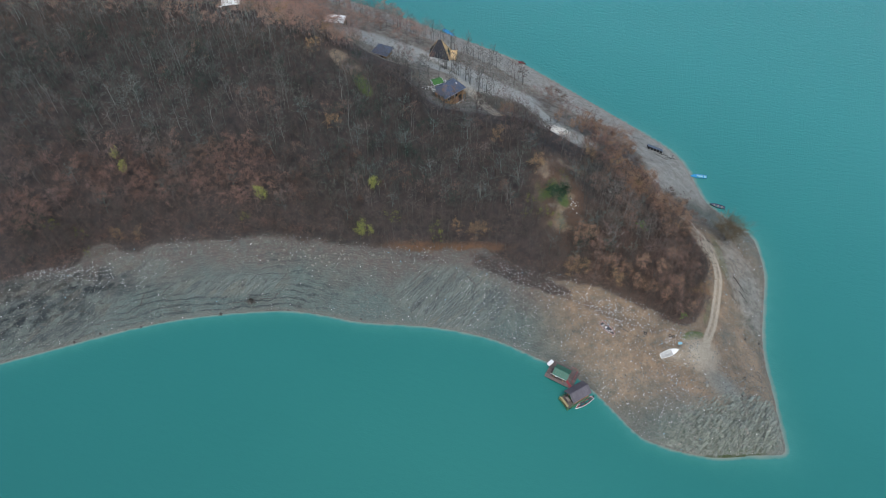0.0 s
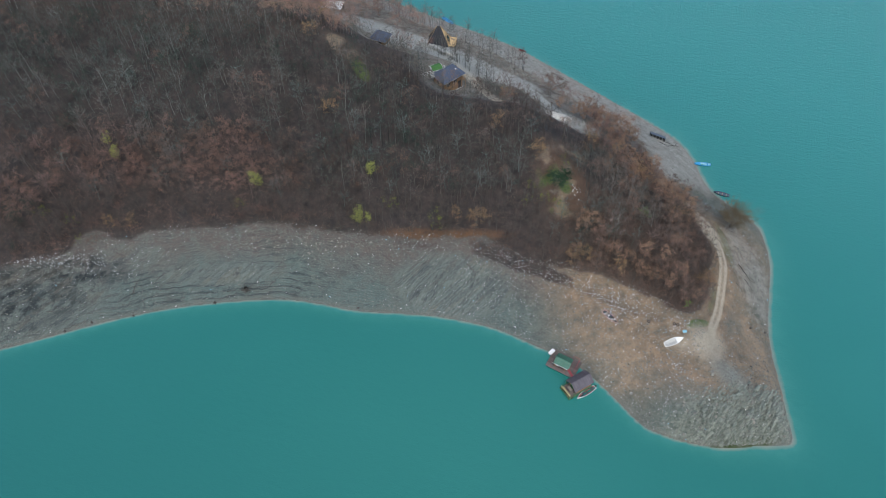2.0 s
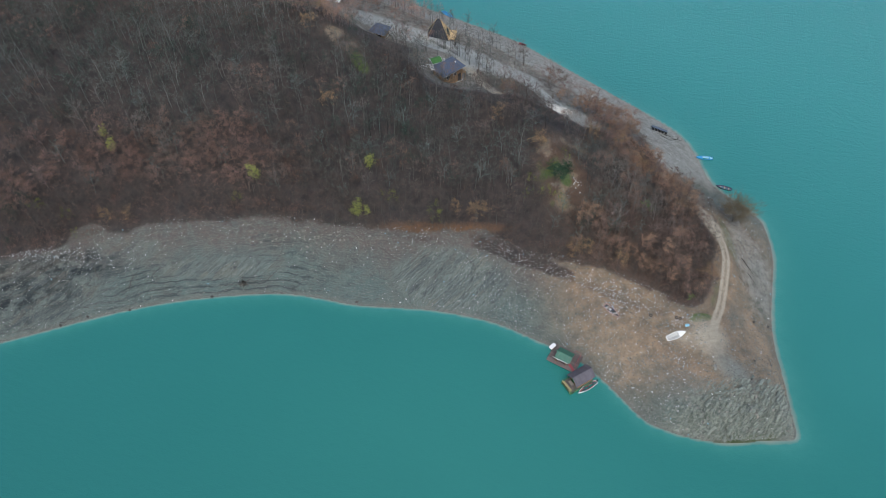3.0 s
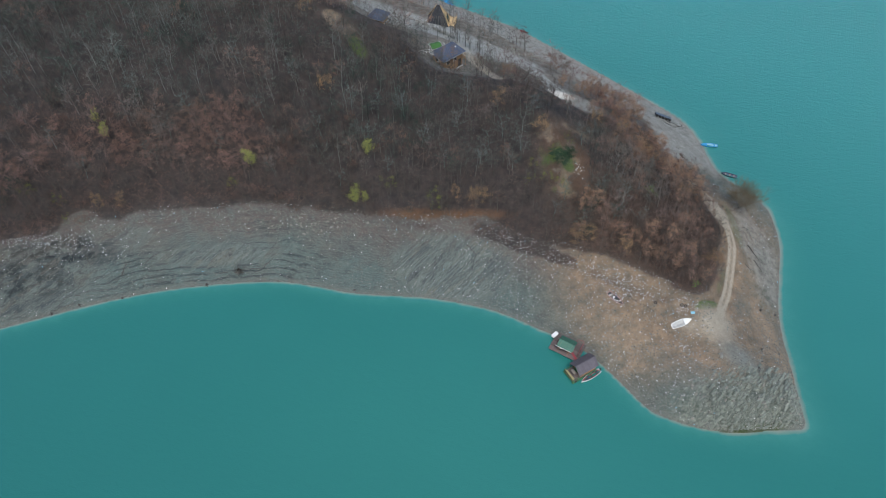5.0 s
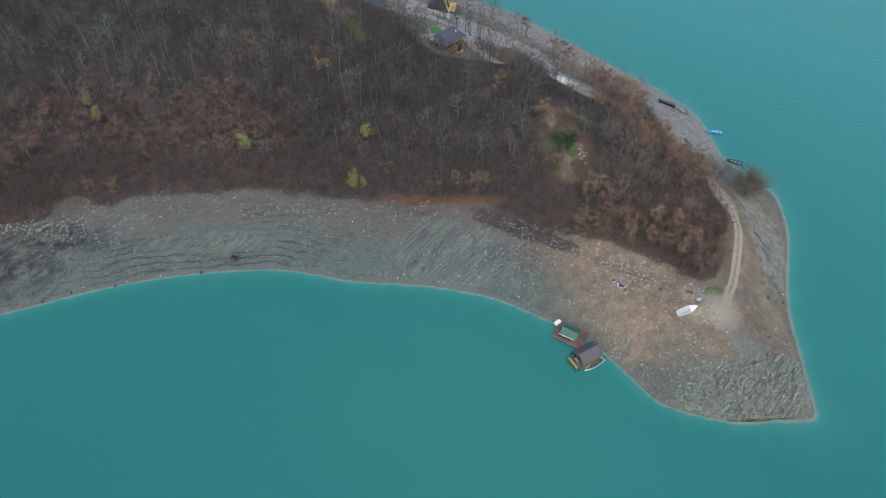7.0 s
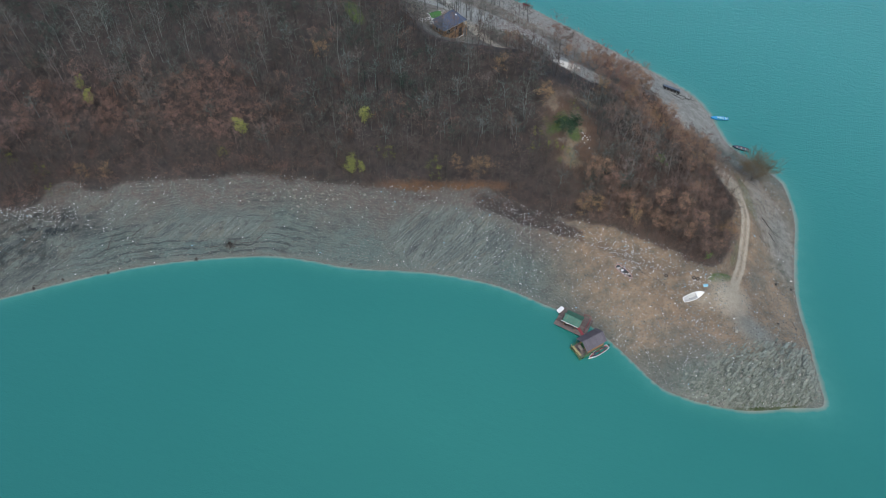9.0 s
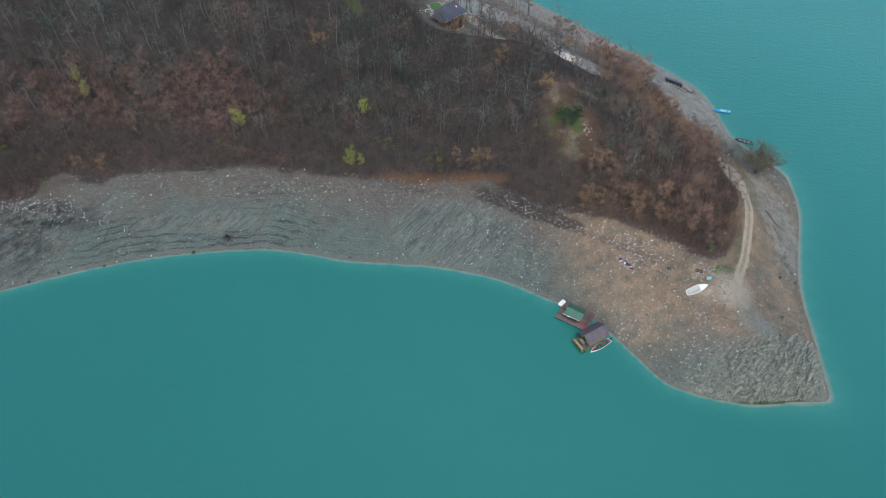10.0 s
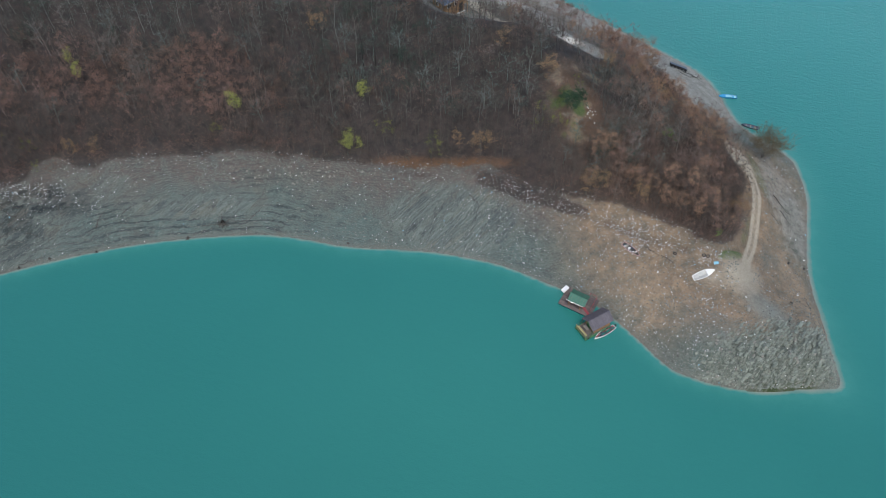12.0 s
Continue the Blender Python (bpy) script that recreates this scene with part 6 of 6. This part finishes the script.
# A heap of cream sand tipped beside the lane.
heap_r = np.linspace(0, 1, 9)[1:]
heap_a = np.linspace(0, 2 * np.pi, 25)[:-1]
hx = 27.8 + 3.3 * heap_r[:, None] * np.cos(heap_a) * (1 + 0.12 * np.sin(3 * heap_a))
hy = 131.6 + 2.5 * heap_r[:, None] * np.sin(heap_a) * (1 + 0.15 * np.cos(2 * heap_a))
hz2 = ground(hx, hy) + 0.85 * (1 - heap_r[:, None] ** 1.4) + 0.12 * wobble(hx, hy, 1.0, 51) * (1 - heap_r[:, None]) - 0.05
heap_co = np.concatenate([np.stack([hx, hy, hz2], -1).reshape(-1, 3), [[27.8, 131.6, float(ground(27.8, 131.6)) + 0.85]]])
heap_f = [(24 * i + j, 24 * i + (j + 1) % 24, 24 * (i + 1) + (j + 1) % 24) for i in range(7) for j in range(24)] + [(24 * i + j, 24 * (i + 1) + (j + 1) % 24, 24 * (i + 1) + j) for i in range(7) for j in range(24)]
heap_f += [(j, 192, (j + 1) % 24) for j in range(24)]
sand = new("sand_heap", raw_mesh("sand_heap", heap_co, np.array(heap_f), smooth=True))
sand.data.materials.append(varied("cream_sand", (0.50, 0.47, 0.41), (0.72, 0.69, 0.62), 2, 0.95, 0.4))
tagged(sand, "low heap of cream sand tipped beside the lane", "sand heap")

# Slabs of bedrock: tilted ones on the headland, flat-lying ones bared in the bank; each a piece of the ground.
SLAB_ROCK = varied("grey_shale", (0.085, 0.102, 0.088), (0.235, 0.26, 0.222), 1.2, 0.95, 0.6, lone=0.3, stretch=(1, 3, 3))
BANK_ROCK = varied("blue_grey_shale", (0.065, 0.084, 0.082), (0.155, 0.182, 0.165), 1.2, 0.95, 0.6, lone=0.35, stretch=(1, 3, 3))


def slab_piece(seed, mat):
    """A split block of bedded rock, about 1 m long, with uneven faces and chipped edges."""
    r = random.Random(seed)
    bm = box(1.0, 0.36, 0.2, bevel=0.035)
    for v in bm.verts:
        v.co.x *= 1 + r.uniform(-0.22, 0.16)
        v.co.y *= 1 + r.uniform(-0.3, 0.2)
        v.co.z *= 1 + r.uniform(-0.35, 0.35)
        v.co.y += 0.12 * v.co.x * r.uniform(-1, 1)
    return mesh_of(bm, "rock_slab", mat)


HEAD_SLABS, BANK_SLABS = [slab_piece(500 + k, SLAB_ROCK) for k in range(8)], [slab_piece(520 + k, BANK_ROCK) for k in range(8)]
slab_rng = np.random.RandomState(19)


def head_slab(x, y):
    size = 0.45 + 1.15 * slab_rng.uniform() ** 2.0
    return pose(x, y, float(ground(x, y)) - 0.02 * size, slab_rng.normal(20, 10), slab_rng.normal(0, 8), 38 + 0.6 * (x - 52) + slab_rng.normal(0, 9)) @ Matrix.Diagonal((size, size * slab_rng.uniform(0.5, 1.0), size * slab_rng.uniform(0.9, 1.7), 1))


def bank_slab(x, y):
    size = 0.5 + 1.3 * slab_rng.uniform() ** 2
    return on_slope(x, y, 40 + slab_rng.normal(0, 4), -0.03) @ pose(0, 0, 0, slab_rng.normal(5, 5), slab_rng.normal(0, 3), 0) @ Matrix.Diagonal((size, size * slab_rng.uniform(0.4, 0.85), 0.55, 1))


def slab_spots(n, x0, x1, y0, y1, field, low):
    """Random places on bare rock."""
    spots = []
    while len(spots) < n:
        x, y = slab_rng.uniform(x0, x1), slab_rng.uniform(y0, y1)
        if float(lookup(shore_d, x, y)) > 0.3 and float(lookup(wood_d, x, y)) < -0.5 and float(lookup(cover[field], x, y)) > slab_rng.uniform(low, low + 0.5):
            spots.append((x, y))
    return spots


for spots, meshes, lay, singles in ((slab_spots(1500, 38, 64.5, 54, 64, "rock", 0.2), HEAD_SLABS, head_slab, 240), (slab_spots(420, -14, 15, 83, 96, "ledge", 0.4), BANK_SLABS, bank_slab, 60)):
    for x, y in spots[:singles]:
        ob = new("rock_slab", meshes[slab_rng.randint(8)])
        ob.parent, ob.matrix_basis = ground_ob, lay(x, y)
    # The smaller rest, joined.
    forms = []
    for me in meshes:
        bm = bmesh.new()
        bm.from_mesh(me)
        bmesh.ops.triangulate(bm, faces=bm.faces)
        forms.append((np.array([v.co[:] for v in bm.verts]), np.array([[v.index for v in f.verts] for f in bm.faces])))
        bm.free()
    heap = []
    for x, y in spots[singles:]:
        co, tri = forms[slab_rng.randint(8)]
        m = np.array(lay(x, y) @ Matrix.Scale(0.75, 4))
        heap.append((co @ m[:3, :3].T + m[:3, 3], tri))
    rest = new("small_slabs", raw_mesh("small_slabs", *joined(heap)))
    rest.data.materials.append(meshes[0].materials[0])
    rest.parent = ground_ob
    tagged(rest, kind="stuff")

# Loose things by the white boat.
drum = empty("blue_drum", on_slope(46.2, 73.7, 0, 0.0), "blue plastic drum lying by the white boat", "drum")
part("body", rod((-0.35, 0, 0.27), (0.35, 0, 0.27), 0.27, 12), PALE_BLUE, drum)
part("lid", rod((0.35, 0, 0.27), (0.40, 0, 0.27), 0.25, 12), BLUE, drum)
for k, (x, y) in enumerate(((45.2, 75.2), (44.6, 75.5), (40.2, 76.9))):
    bm = bmesh.new()
    n, m = 14, 6
    ring = [[bm.verts.new(((0.32 + 0.11 * math.cos(2 * math.pi * j / m)) * math.cos(2 * math.pi * i / n), (0.32 + 0.11 * math.cos(2 * math.pi * j / m)) * math.sin(2 * math.pi * i / n), 0.11 + 0.11 * math.sin(2 * math.pi * j / m))) for j in range(m)] for i in range(n)]
    for i in range(n):
        for j in range(m):
            bm.faces.new([ring[i][j], ring[(i + 1) % n][j], ring[(i + 1) % n][(j + 1) % m], ring[i][(j + 1) % m]])
    bmesh.ops.recalc_face_normals(bm, faces=bm.faces)
    ob = new("tyre", mesh_of(bm, "tyre", RUBBER))
    ob.matrix_world = on_slope(x, y, 0, 0.0) @ Matrix.Scale(0.75, 4)
    tagged(ob, "old black tyre lying on the brown bank", "tyre", "old tyres")
